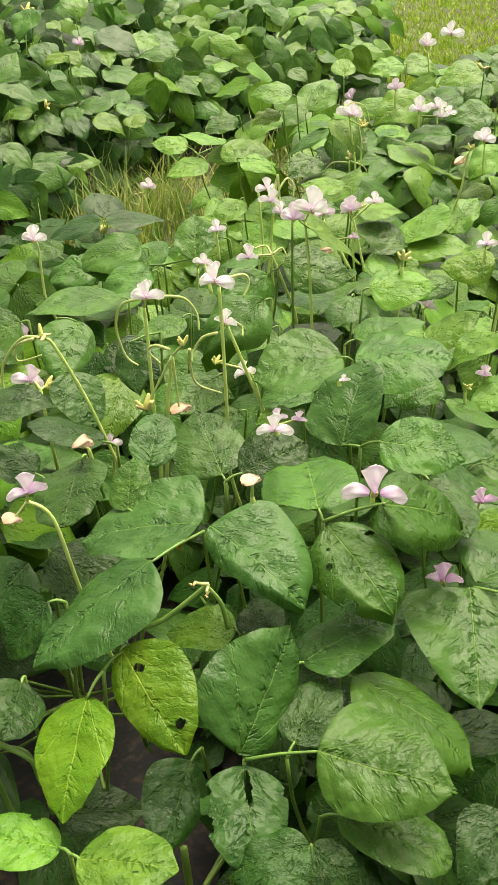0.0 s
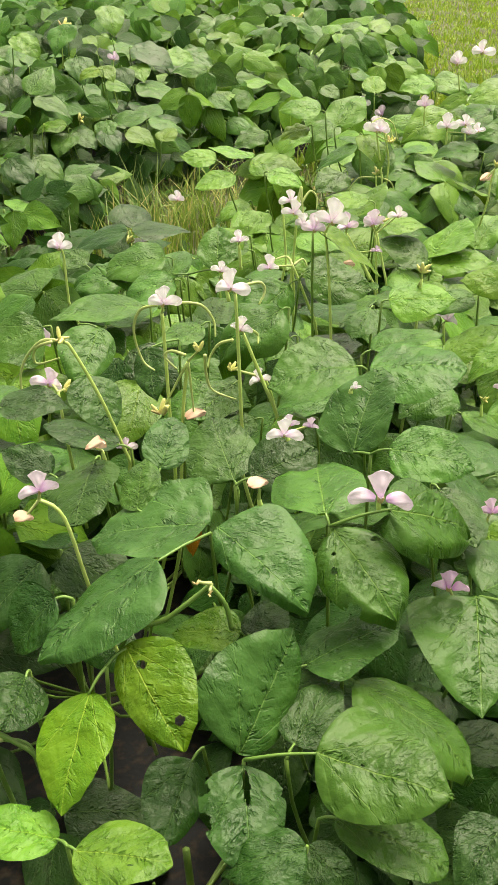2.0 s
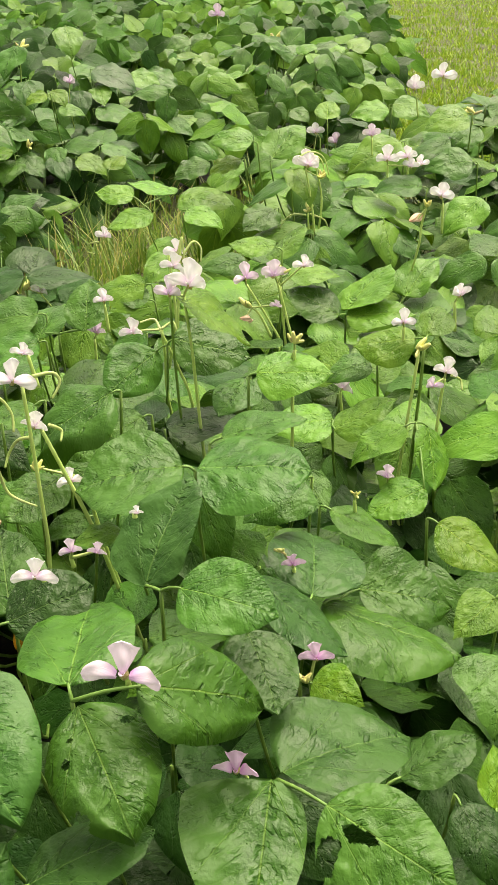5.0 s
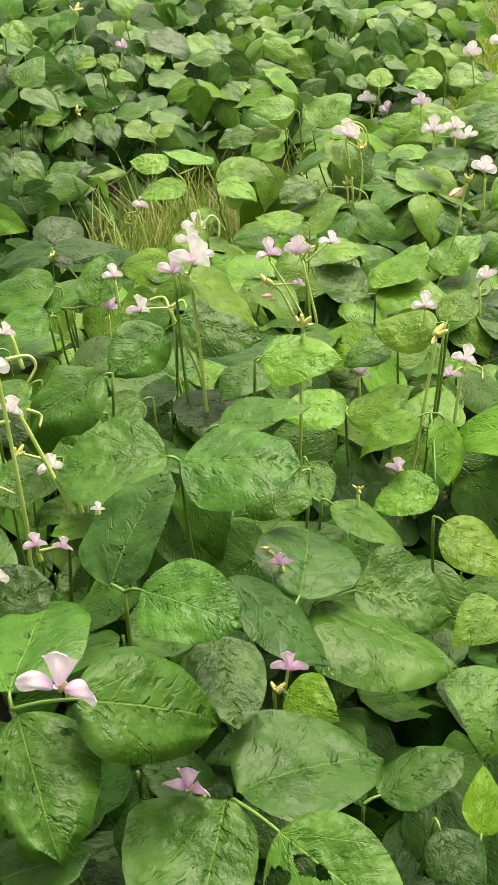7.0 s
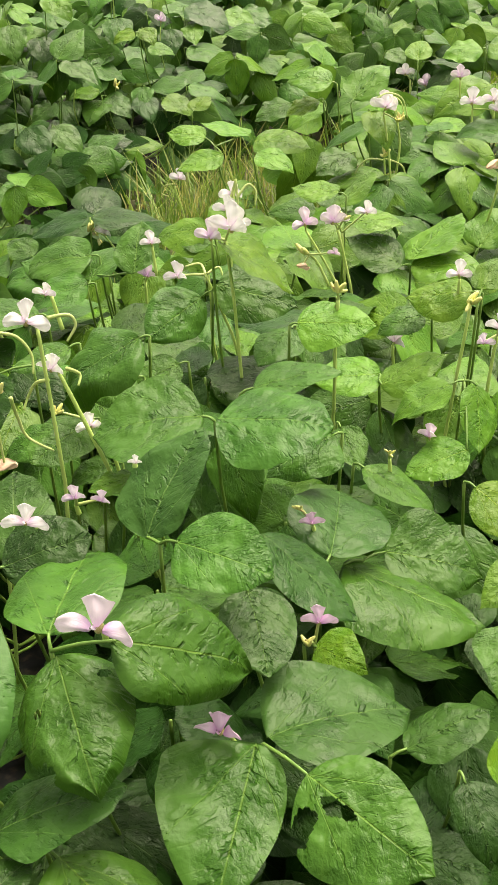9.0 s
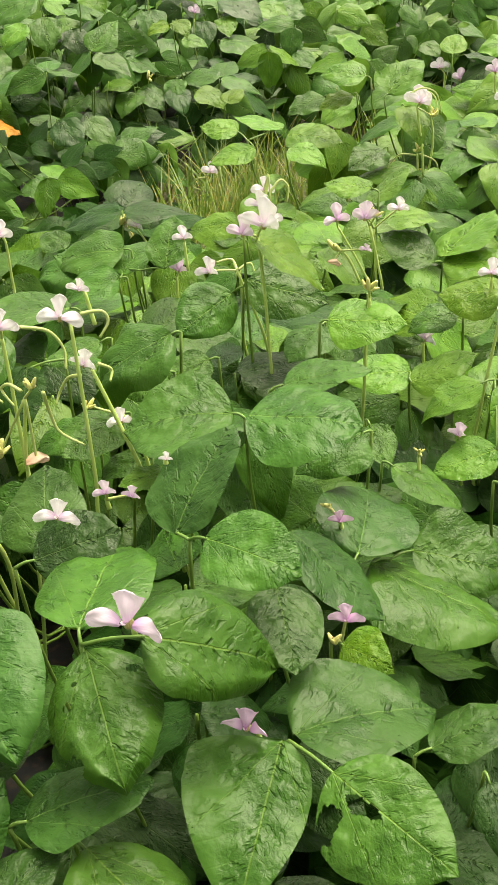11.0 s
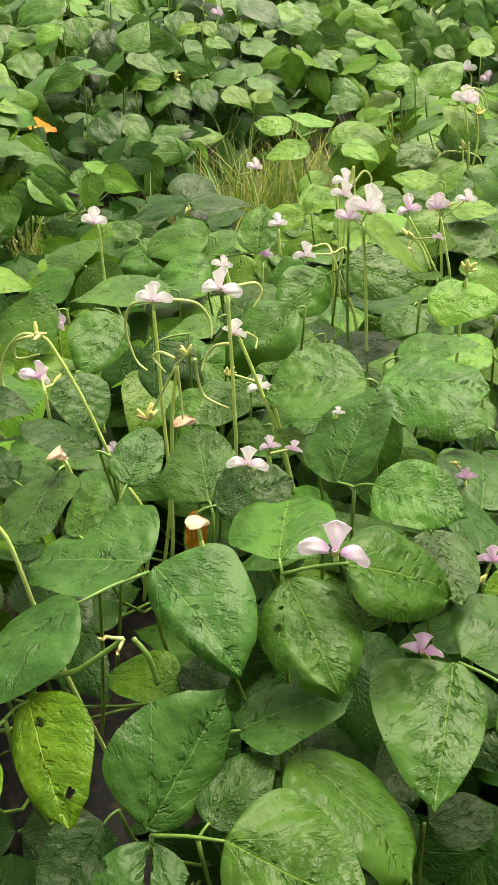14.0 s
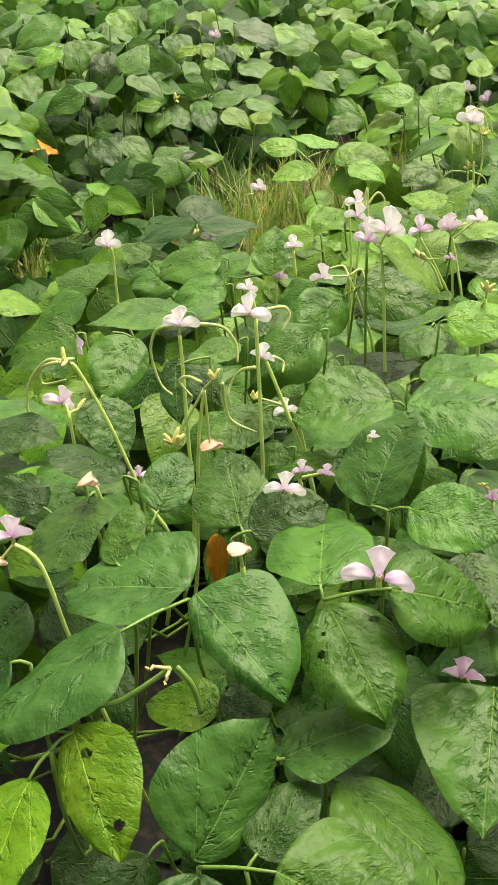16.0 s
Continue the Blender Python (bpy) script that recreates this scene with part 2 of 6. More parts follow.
def grass_material(name, deep, pale, straw, share):
    m, nt = material(name)
    chance = node(nt, "ShaderNodeNewGeometry").outputs["Random Per Island"]
    co = node(nt, "ShaderNodeTexCoord").outputs["Object"]
    a = node(nt, "ShaderNodeTexNoise", {"Vector": co, "Scale": 2.5, "Detail": 3.0}).outputs["Fac"]
    dry = ramp(nt, calc(nt, "ADD", chance, calc(nt, "MULTIPLY", a, 0.9)), 1.45 - share, 1.72 - share, 0, 1)
    col = blend(nt, calc(nt, "FRACT", calc(nt, "MULTIPLY", chance, 5.7)), rgb(*deep), rgb(*pale))
    col = blend(nt, dry, col, rgb(*straw))
    bsdf = node(nt, "ShaderNodeBsdfPrincipled", {"Base Color": col, "Roughness": 0.5})
    glow = node(nt, "ShaderNodeBsdfTranslucent", {"Color": col})
    finish(nt, node(nt, "ShaderNodeMixShader", {0: 0.35, 1: bsdf.outputs[0], 2: glow.outputs[0]}).outputs[0])
    return m


SOIL, FILM = ground_material(), film_material()
GRASS = grass_material("grass_blades", (0.080, 0.180, 0.020), (0.230, 0.340, 0.045), (0.520, 0.470, 0.180), 0.34)
LAWN = grass_material("lawn_blades", (0.150, 0.300, 0.025), (0.330, 0.440, 0.045), (0.420, 0.440, 0.100), 0.05)


# ---------------------------------------------------------------- the setting
BED_EDGE = ((-0.75, -1.5), (-0.70, 0.6), (-0.62, 1.6), (-0.48, 2.0), (-0.22, 2.3), (-0.02, 2.6), (0.06, 3.1), (0.40, 3.6), (0.85, 4.25), (1.22, 4.95), (3.6, 8.5), (6.5, 13.0))
BACK_EDGE = ((-1.15, 1.2), (-0.95, 2.0), (-0.80, 2.5), (-0.72, 3.0), (-0.64, 3.5), (-0.48, 3.85), (-0.25, 4.2), (0.05, 4.5), (0.62, 5.1), (0.72, 6.5), (0.72, 8.2), (0.70, 12.0), (0.70, 16.0))


def edge_x(edge, y):
    """Where an edge line of a bed stands at y."""
    return float(np.interp(y, [p[1] for p in edge], [p[0] for p in edge]))


def in_bed(x, y):
    return x > edge_x(BED_EDGE, y)


def in_back(x, y):
    return x < edge_x(BACK_EDGE, y)


def sheet(name, xs, ys, height, mat):
    verts = [(x, y, height(x, y)) for y in ys for x in xs]
    n = len(xs)
    faces = [(j * n + i, j * n + i + 1, (j + 1) * n + i + 1, (j + 1) * n + i) for j in range(len(ys) - 1) for i in range(n - 1)]
    me = bpy.data.meshes.new(name)
    me.from_pydata(verts, [], faces)
    me.materials.append(mat)
    me.polygons.foreach_set("use_smooth", [True] * len(faces))
    return new(name, me)


def ground_z(x, y):
    if abs(x) > 9 or y < -3 or y > 18:
        return 0.0
    return 0.02 * noise.noise((x * 2.1, y * 2.1, 0.0)) + 0.008 * noise.noise((x * 9, y * 9, 3.0))


spread = [-400, -80, -20, -9] + [round(-4 + 0.12 * i, 2) for i in range(76)] + [9, 20, 80, 400]
depth = [-400, -60, -8, -3] + [round(-1 + 0.14 * i, 2) for i in range(120)] + [18, 30, 80, 400]
ground = sheet("ground", spread, depth, ground_z, SOIL)
tagged(ground, "brown garden soil with patchy green moss", "ground", kind="structure")


def film_strip(name, edge, side, width, y0, y1):
    """Black mulch film over a raised planting bed that follows an edge line."""
    ys = [y0 + 0.1 * i for i in range(int((y1 - y0) / 0.1) + 1)]
    verts, faces, n = [], [], 15
    for y in ys:
        for i in range(n):
            f = i / (n - 1)
            x = edge_x(edge, y) + side * (0.12 + f * width)
            rise = min(1.0, 6 * f, 6 * (1 - f))
            verts.append((x, y, -0.03 + 0.10 * rise + 0.008 * noise.noise((x * 7, y * 7, 1.0))))
    for j in range(len(ys) - 1):
        for i in range(n - 1):
            a = j * n + i
            faces.append((a, a + 1, a + n + 1, a + n))
    me = bpy.data.meshes.new(name)
    me.from_pydata(verts, [], faces)
    me.materials.append(FILM)
    me.polygons.foreach_set("use_smooth", [True] * len(faces))
    return tagged(new(name, me), "black plastic mulch film over a raised bed", "mulch", kind="structure")


film_strip("mulch_film_1", BED_EDGE, 1, 1.9, -1.0, 12.0)
film_strip("mulch_film_2", BACK_EDGE, -1, 2.2, 1.5, 15.0)


# ---------------------------------------------------------------- leaf shapes
def outline(x, widest, blunt):
    """Half width of a leaflet at x, 0 to 1 from base to tip, as a share of the greatest one."""
    if x < widest:
        return (1 - (1 - x / widest) ** 2.2) ** 0.62
    return max(0.0, 1 - ((x - widest) / (1 - widest)) ** 1.9) ** blunt * (1 - 0.45 * max(0.0, (x - 0.88) / 0.12) ** 0.8)


ROUNDED, POINTED = (0.31, 0.90), (0.27, 1.22)


def leaf_grid(seed, nx, ny, lop=None, widths=ROUNDED, roll=0.0):
    """Vertices, faces and uv of one leaflet: 1 long along x, about 1 wide, facing up."""
    rnd = random.Random(seed)
    dome = rnd.uniform(0.0, 0.06)
    droop = rnd.uniform(0.02, 0.30)
    fold = rnd.uniform(-0.06, 0.14)
    rim = rnd.uniform(-0.02, 0.025)
    skew = rnd.uniform(-0.20, 0.20)
    lop = skew if lop is None else lop
    twist = rnd.uniform(-0.22, 0.22)
    wave, phase, count = rnd.uniform(0.012, 0.036), rnd.uniform(0, 6.3), rnd.uniform(1.4, 3.0)
    lobes = [(rnd.uniform(0, 6.3), rnd.uniform(0.012, 0.036)) for _ in range(3)]
    verts, uvs, faces = [], [], []
    for i in range(nx + 1):
        x = i / nx
        x = 0.5 * (x + 0.5 - 0.5 * math.cos(math.pi * x))
        half = 0.5 * outline(x, *widths) + 0.004
        if 0 < i < nx:
            half *= 1 + sum(a * math.sin((k + 2) * 3.1 * x + p) for k, (p, a) in enumerate(lobes))
        for j in range(-ny, ny + 1):
            f = j / ny
            y = f * half * (1 + lop * (1 if f > 0 else -1) * min(1.0, 1.6 * (1 - x)))
            bend = lop * 0.06 * math.sin(math.pi * x)
            z = dome * (4 * x * (1 - x) - 4 * y * y) - droop * max(0.0, x - 0.55) ** 2 * 4 + fold * abs(y) * 0.6
            z += wave * f * f * math.sin(count * 6.3 * x + phase + (1.5 if f > 0 else 0)) * min(1, 5 * (1 - x))
            z += twist * y * (x - 0.4)
            q = x - 0.62 * abs(y)
            z += 0.007 * abs(math.sin(math.pi * (6.3 * q + 0.3 + 0.5))) * (1 - f * f) * (1 - x)
            z -= rim * max(0.0, (abs(f) - 0.62) / 0.38) ** 2 * min(1.0, 6 * (1 - x), 6 * x)
            z -= roll * max(0.0, abs(f) - 0.58 + 0.10 * math.sin(5 * x + seed)) ** 1.6 * min(1.0, 4 * x) * (1.3 if f * skew > 0 else 0.7)
            z -= roll * 1.5 * max(0.0, x - 0.70 + 0.10 * math.sin(4 * f + seed)) ** 1.4
            z += 0.028 * noise.noise((x * 4 + seed, y * 4, seed * 1.7)) + 0.018 * noise.noise((x * 9, y * 9, seed * 2.3))
            verts.append((x, y + bend, z))
            uvs.append((x, 0.5 + y))
    n = 2 * ny + 1
    for i in range(nx):
        for j in range(n - 1):
            a = i * n + j
            faces.append((a, a + n, a + n + 1, a + 1))
    return verts, faces, uvs


def mesh_of(name, verts, faces, uvs, mat):
    me = bpy.data.meshes.new(name)
    me.from_pydata(verts, [], faces)
    layer = me.uv_layers.new(name="UVMap")
    index = np.empty(len(me.loops), dtype=np.int32)
    me.loops.foreach_get("vertex_index", index)
    layer.data.foreach_set("uv", np.asarray(uvs, dtype=np.float32)[index].ravel())
    me.polygons.foreach_set("use_smooth", [True] * len(faces))
    me.materials.append(mat)
    return me


FINE = {(tone, lop): [mesh_of("leaflet", *leaf_grid(11 + s + 9 * lop, 22, 8, 0.22 * lop, POINTED if s % 2 else ROUNDED), LEAF[tone]) for s in range(7)] for tone in LEAF for lop in (-1, 0, 1)}
PLAIN = {tone: [mesh_of("leaflet", *leaf_grid(71 + s, 12, 5, None, ROUNDED if s % 5 == 0 else POINTED), LEAF[tone]) for s in range(10)] for tone in "mndly"}
ROLLED = {tone: [mesh_of("leaflet", *leaf_grid(171 + s, 26, 10, None, ROUNDED, 0.25 + 0.1 * s), LEAF[tone]) for s in range(4)] for tone in "mdl"}


# ---------------------------------------------------------------- plants
def tube(points, r0, r1, sides=6, steps=4):
    """A tapered round stalk along a smooth line through the points."""
    pts = [Vector(p) for p in points]
    line = []
    for i in range(len(pts) - 1):
        a, b, c, d = pts[max(0, i - 1)], pts[i], pts[i + 1], pts[min(len(pts) - 1, i + 2)]
        for k in range(steps):
            t = k / steps
            line.append(0.5 * ((2 * b) + (c - a) * t + (2 * a - 5 * b + 4 * c - d) * t * t + (3 * b - a - 3 * c + d) * t * t * t))
    line.append(pts[-1])
    verts, faces, uvs = [], [], []
    for i, p in enumerate(line):
        along = (line[min(i + 1, len(line) - 1)] - line[max(i - 1, 0)]).normalized()
        u = along.orthogonal().normalized()
        if i:
            u = (last - along * last.dot(along)).normalized()
        last = u
        v = along.cross(u)
        f = i / (len(line) - 1)
        r = r0 + (r1 - r0) * f
        for s in range(sides):
            ang = 2 * math.pi * s / sides
            verts.append(p + r * (math.cos(ang) * u + math.sin(ang) * v))
            uvs.append((f, s / sides))
        if i:
            for s in range(sides):
                a, b = (i - 1) * sides + s, (i - 1) * sides + (s + 1) % sides
                faces.append((a, b, b + sides, a + sides))
    faces.append(tuple(range(sides - 1, -1, -1)))
    faces.append(tuple(range(len(verts) - sides, len(verts))))
    return verts, faces, uvs


def part(name, me, parent, place=None, label=""):
    """One mesh object under a thing or under a part. Stalks are laid out in world places, the rest has a pose."""
    ob = new(name, me)
    ob.parent = parent
    root = parent
    while root.parent:
        root = root.parent
    if parent is root:
        ob.matrix_basis = Matrix.Translation(-root.location) @ (place or Matrix())
    else:
        ob.matrix_basis = place or Matrix()
    if label:
        tagged(ob, label)
    return ob


PLANTS = []
LEAFLETS = []      # centres of the leaflets of the canopy's top
counter = random.Random(3)


def plant(x, y, label="bushy cowpea plant with wet green three-part leaves", group="cowpea plants in the near bed"):
    root = new("cowpea_plant")
    root.location = (x, y, 0)
    root.empty_display_size = 0.05
    tagged(root, label, "plant", group)
    lean = (counter.uniform(-0.04, 0.04), counter.uniform(-0.04, 0.04))
    stem = tube([(x, y, -0.01), (x + lean[0] * 0.3, y + lean[1] * 0.3, 0.08), (x + lean[0], y + lean[1], 0.18)], 0.006, 0.0045)
    part("stem", mesh_of("stem", *stem, STEM), root)
    PLANTS.append((x, y))
    return root


def leaf(root, fork, thick=0.0019):
    """A leaf stalk from the plant's stem up to the fork of its three leaflets; the leaflets go under it."""
    x, y = root.location.x, root.location.y
    f = Vector(fork)
    low = Vector((x, y, min(0.10, f.z * 0.5)))
    knee = Vector((low.x + 0.62 * (f.x - low.x), low.y + 0.62 * (f.y - low.y), low.z + 0.22 * (f.z - low.z)))
    high = Vector((low.x + 0.92 * (f.x - low.x), low.y + 0.92 * (f.y - low.y), low.z + 0.70 * (f.z - low.z)))
    ob = part("petiole", mesh_of("petiole", *tube([low, knee, high, f], thick * 1.25, thick, 5, 3), STEM), root)
    ob["fork"] = tuple(fork)
    return ob


def leaflet(stalk, base, turn, length, width, tone="m", skew=0, fine=True, rolled=False, tilt=0.0):
    """One leaflet on its short stalk: base point, turn in degrees, size in metres."""
    m = Matrix.Translation(base) @ Matrix.Rotation(radians(tilt), 4, "X") @ pose(0, 0, 0, *turn) @ Matrix.Diagonal((length, width, 0.5 * (length + width), 1.0))
    fork = Vector(stalk["fork"])
    b = Vector(base)
    ahead = m.to_3x3() @ Vector((0.02, 0, 0)) * (0.1 / max(length, 0.05))
    if (b - fork).length > 0.010 and (b - fork).length < 0.12 and fine:
        part("petiolule", mesh_of("petiolule", *tube([fork, fork.lerp(b, 0.5) + Vector((0, 0, 0.002)), b + ahead], 0.0017, 0.0012, 5, 2), PETIOLULE), stalk)
    if rolled and tone in ROLLED:
        me = counter.choice(ROLLED[tone])
    else:
        me = counter.choice(FINE[tone, skew] if fine else PLAIN[tone])
    ob = part("leaflet", me, stalk, m)
    if tone == "o":
        tagged(ob, "dying orange-yellow leaflet")
    elif tone == "y" and fine:
        tagged(ob, "young yellow-green leaflet")
    if fine:
        LEAFLETS.append(m @ Vector((0.45, 0, 0.0)))
    return ob


def blade_mesh(wide, widest, blunt, arch, cross, tone, curl, holes, seed):
    """A leaflet of its own shape, 1 long along x: half widths, widest places, bluntness of the tip, arch along and bend across it."""
    nx, ny = (88, 34) if len(holes) > 1 else (44, 17)
    verts, uvs, faces, cut = [], [], [], []
    for i in range(nx + 1):
        x = i / nx
        x = 0.4 * x + 0.6 * (0.5 - 0.5 * math.cos(math.pi * x))
        for j in range(-ny, ny + 1):
            f = j / ny
            side = 0 if f > 0 else 1
            half = wide[side] * outline(x, widest[side], blunt) + 0.003
            half *= 1 + 0.020 * noise.noise((x * 6, 3.0 * side, seed)) + 0.012 * noise.noise((x * 17, 5.0 * side, seed))
            y = f * half
            q = x - 0.62 * abs(y)
            z = arch * 4 * x * (1 - x) + cross * y * y
            z -= curl * max(0.0, abs(f) - 0.60 + 0.16 * noise.noise((x * 3, side * 4.0, seed + 2.0))) ** 1.7 * min(1.0, 5 * x) * 0.42
            z -= curl * max(0.0, x - 0.72 + 0.10 * noise.noise((f * 2, 1.0, seed + 4.0))) ** 1.6 * 0.8
            z += 0.020 * f * f * math.sin(9 * x + seed + 2.0 * side) * min(1.0, 4 * (1 - x))
            z += 0.011 * abs(math.sin(math.pi * (6.3 * q + 0.8))) * (1 - f * f) * min(1.0, 8 * abs(y)) * (1 - 0.6 * x)
            z += 0.022 * noise.noise((x * 4, y * 4, seed)) + 0.012 * noise.noise((x * 9, y * 9, seed)) + 0.006 * noise.noise((x * 22, y * 14, seed))
            verts.append((x, y, z))
            uvs.append((x, 0.5 + y))
            cut.append(any(((x - bx) / rx) ** 2 + ((y - by) / ry) ** 2 < 1 + 0.9 * noise.noise((x * 24, y * 24, seed)) for bx, by, rx, ry in holes))
    n = 2 * ny + 1
    for i in range(nx):
        for j in range(n - 1):
            a = i * n + j
            quad = (a, a + n, a + n + 1, a + 1)
            if sum(cut[k] for k in quad) < 2:
                faces.append(quad)
    return mesh_of("leaflet", verts, faces, uvs, LEAF[tone])


blade_dice = random.Random(8)


def blade(stalk, base, tip, roll, wide, widest, blunt, arch, cross, tone, curl=0.12, holes=()):
    """A leaflet of the canopy's top, laid from its base to its tip and rolled about that line by so many degrees."""
    b, t, fork = Vector(base), Vector(tip), Vector(stalk["fork"])
    along = t - b
    length = along.length
    along.normalize()
    across = Vector((0, 0, 1)).cross(along).normalized()
    across.rotate(Matrix.Rotation(radians(roll), 3, along))
    upward = along.cross(across)
    m = Matrix.Translation(b) @ Matrix((along, across, upward)).transposed().to_4x4() @ Matrix.Diagonal((length, length, length, 1.0))
    if 0.010 < (b - fork).length < 0.12:
        part("petiolule", mesh_of("petiolule", *tube([fork, fork.lerp(b, 0.5) + Vector((0, 0, 0.002)), b + along * 0.002], 0.0018, 0.0012, 6, 3), PETIOLULE), stalk)
    ob = part("leaflet", blade_mesh(wide, widest, blunt, arch, cross, tone, curl, holes, blade_dice.uniform(0, 90)), stalk, m)
    if tone == "o":
        tagged(ob, "ragged dying orange-yellow leaflet")
    elif len(holes) > 1:
        tagged(ob, "wet green leaflet with ragged holes chewed by insects")
    elif tone == "y":
        tagged(ob, "young yellow-green leaflet")
    LEAFLETS.append(m @ Vector((0.45, 0, 0.0)))
    return ob


def peduncle(root, *points):
    """An upright flower stalk, from low in the plant up to its flowers and pods."""
    first = Vector(points[0])
    foot = Vector((root.location.x, root.location.y, 0.15))
    line = list(points)
    if (Vector(points[-1]) - first).length > 0.07:
        line.insert(0, Vector((0.75 * first.x + 0.25 * foot.x, first.y + 0.04, max(0.1, first.z - 0.16))))
    far = first.y > 2.3
    r = 0.0025 if not far else 0.0026
    ob = part("peduncle", mesh_of("peduncle", *tube(line, r * 1.05, r * 0.8, 8, 5), PETIOLULE if first.y < 0.72 else PEDUNCLE), root, None, "pale green upright flower stalk")
    ob["fork"] = tuple(points[-1])
    return ob


def pod(stalk, *points):
    verts, faces, uvs = tube(points, 0.0022, 0.0012, 7, 6)
    part("pod", mesh_of("pod", verts, faces, uvs, POD), stalk, None, "thin curved young bean pod")


def petal_mesh(name, length, width, cup, back, notch, mat, nx=10, ny=5, seed=0):
    """A petal that grows from the origin along +z, faces -y, and is cupped and bent back."""
    verts, faces, uvs = [], [], []
    for i in range(nx + 1):
        t = i / nx
        t = 0.5 * t + 0.5 * math.sin(0.5 * math.pi * t)
        half = 0.5 * width * ((0.26 + 0.74 * (t / 0.58) ** 0.75) if t < 0.58 else math.sqrt(max(0.0, 1 - ((t - 0.58) / 0.42) ** 2)))
        for j in range(-ny, ny + 1):
            f = j / ny
            x = f * half
            z = t * length * (1 - notch * (1 - abs(f)) * t * t) 
            y = cup * length * (f * f - 0.3) * math.sin(math.pi * min(1, t + 0.15)) + back * length * t * t
            y += (0.03 if seed < 3 and name != "withered_petal" else 0.07) * length * math.sin(7 * f + 5 * t + seed)
            verts.append((x, y, z))
            uvs.append((t, 0.5 + 0.5 * f))
    n = 2 * ny + 1
    for i in range(nx):
        for j in range(n - 1):
            a = i * n + j
            faces.append((a, a + 1, a + n + 1, a + n))
    return mesh_of(name, verts, faces, uvs, mat)


def drop_mesh(name, length, radius, bend, mat):
    """A bud, bract or calyx: a bent, pointed drop along +z."""
    line = [(0, 0, 0), (bend * 0.2, 0, length * 0.3), (bend * 0.6, 0, length * 0.65), (bend, 0, length)]
    verts, faces, uvs = tube(line, 1.0, 1.0, 7, 3)
    rings = len(verts) // 7
    out = []
    for i in range(rings):
        c = sum((Vector(v) for v in verts[i * 7:i * 7 + 7]), Vector()) / 7
        r = radius * (0.25 + 0.75 * math.sin(math.pi * (0.12 + 0.80 * i / (rings - 1))))
        out += [c + (Vector(v) - c).normalized() * r for v in verts[i * 7:i * 7 + 7]]
    return mesh_of(name, out, faces, uvs, mat)


STANDARD = {k: petal_mesh("standard_petal", 0.72, 0.58, 0.60, 0.06, 0.0, PETAL[k], seed=1) for k in "wlp"}
WING = {k: petal_mesh("wing_petal", 0.62, 0.46, 0.34, -0.20, 0.0, PETAL[k], seed=2) for k in "wlp"}
KEEL = {k: petal_mesh("keel_petal", 0.18, 0.13, 0.50, -0.30, 0.0, PETAL[k], 6, 3, seed=4) for k in "wlp"}
WITHERED = [petal_mesh("withered_petal", 1.05, 0.56, 0.30 + 0.4 * s, 0.30 - 0.5 * s, 0.05, PETAL["t"], seed=s * 3) for s in range(2)]
CALYX = drop_mesh("calyx", 0.24, 0.09, 0.03, SEPAL)
BUDS = [drop_mesh("bud", 0.66, 0.13, 0.24, BUD), drop_mesh("bud", 0.52, 0.10, -0.2, BUD), drop_mesh("bract", 0.42, 0.08, 0.25, SEPAL)]
FLOWER_LABEL = {"w": "white petal with a lilac flush", "l": "pale lilac petal", "p": "pink-purple petal"}
flower_dice = random.Random(17)


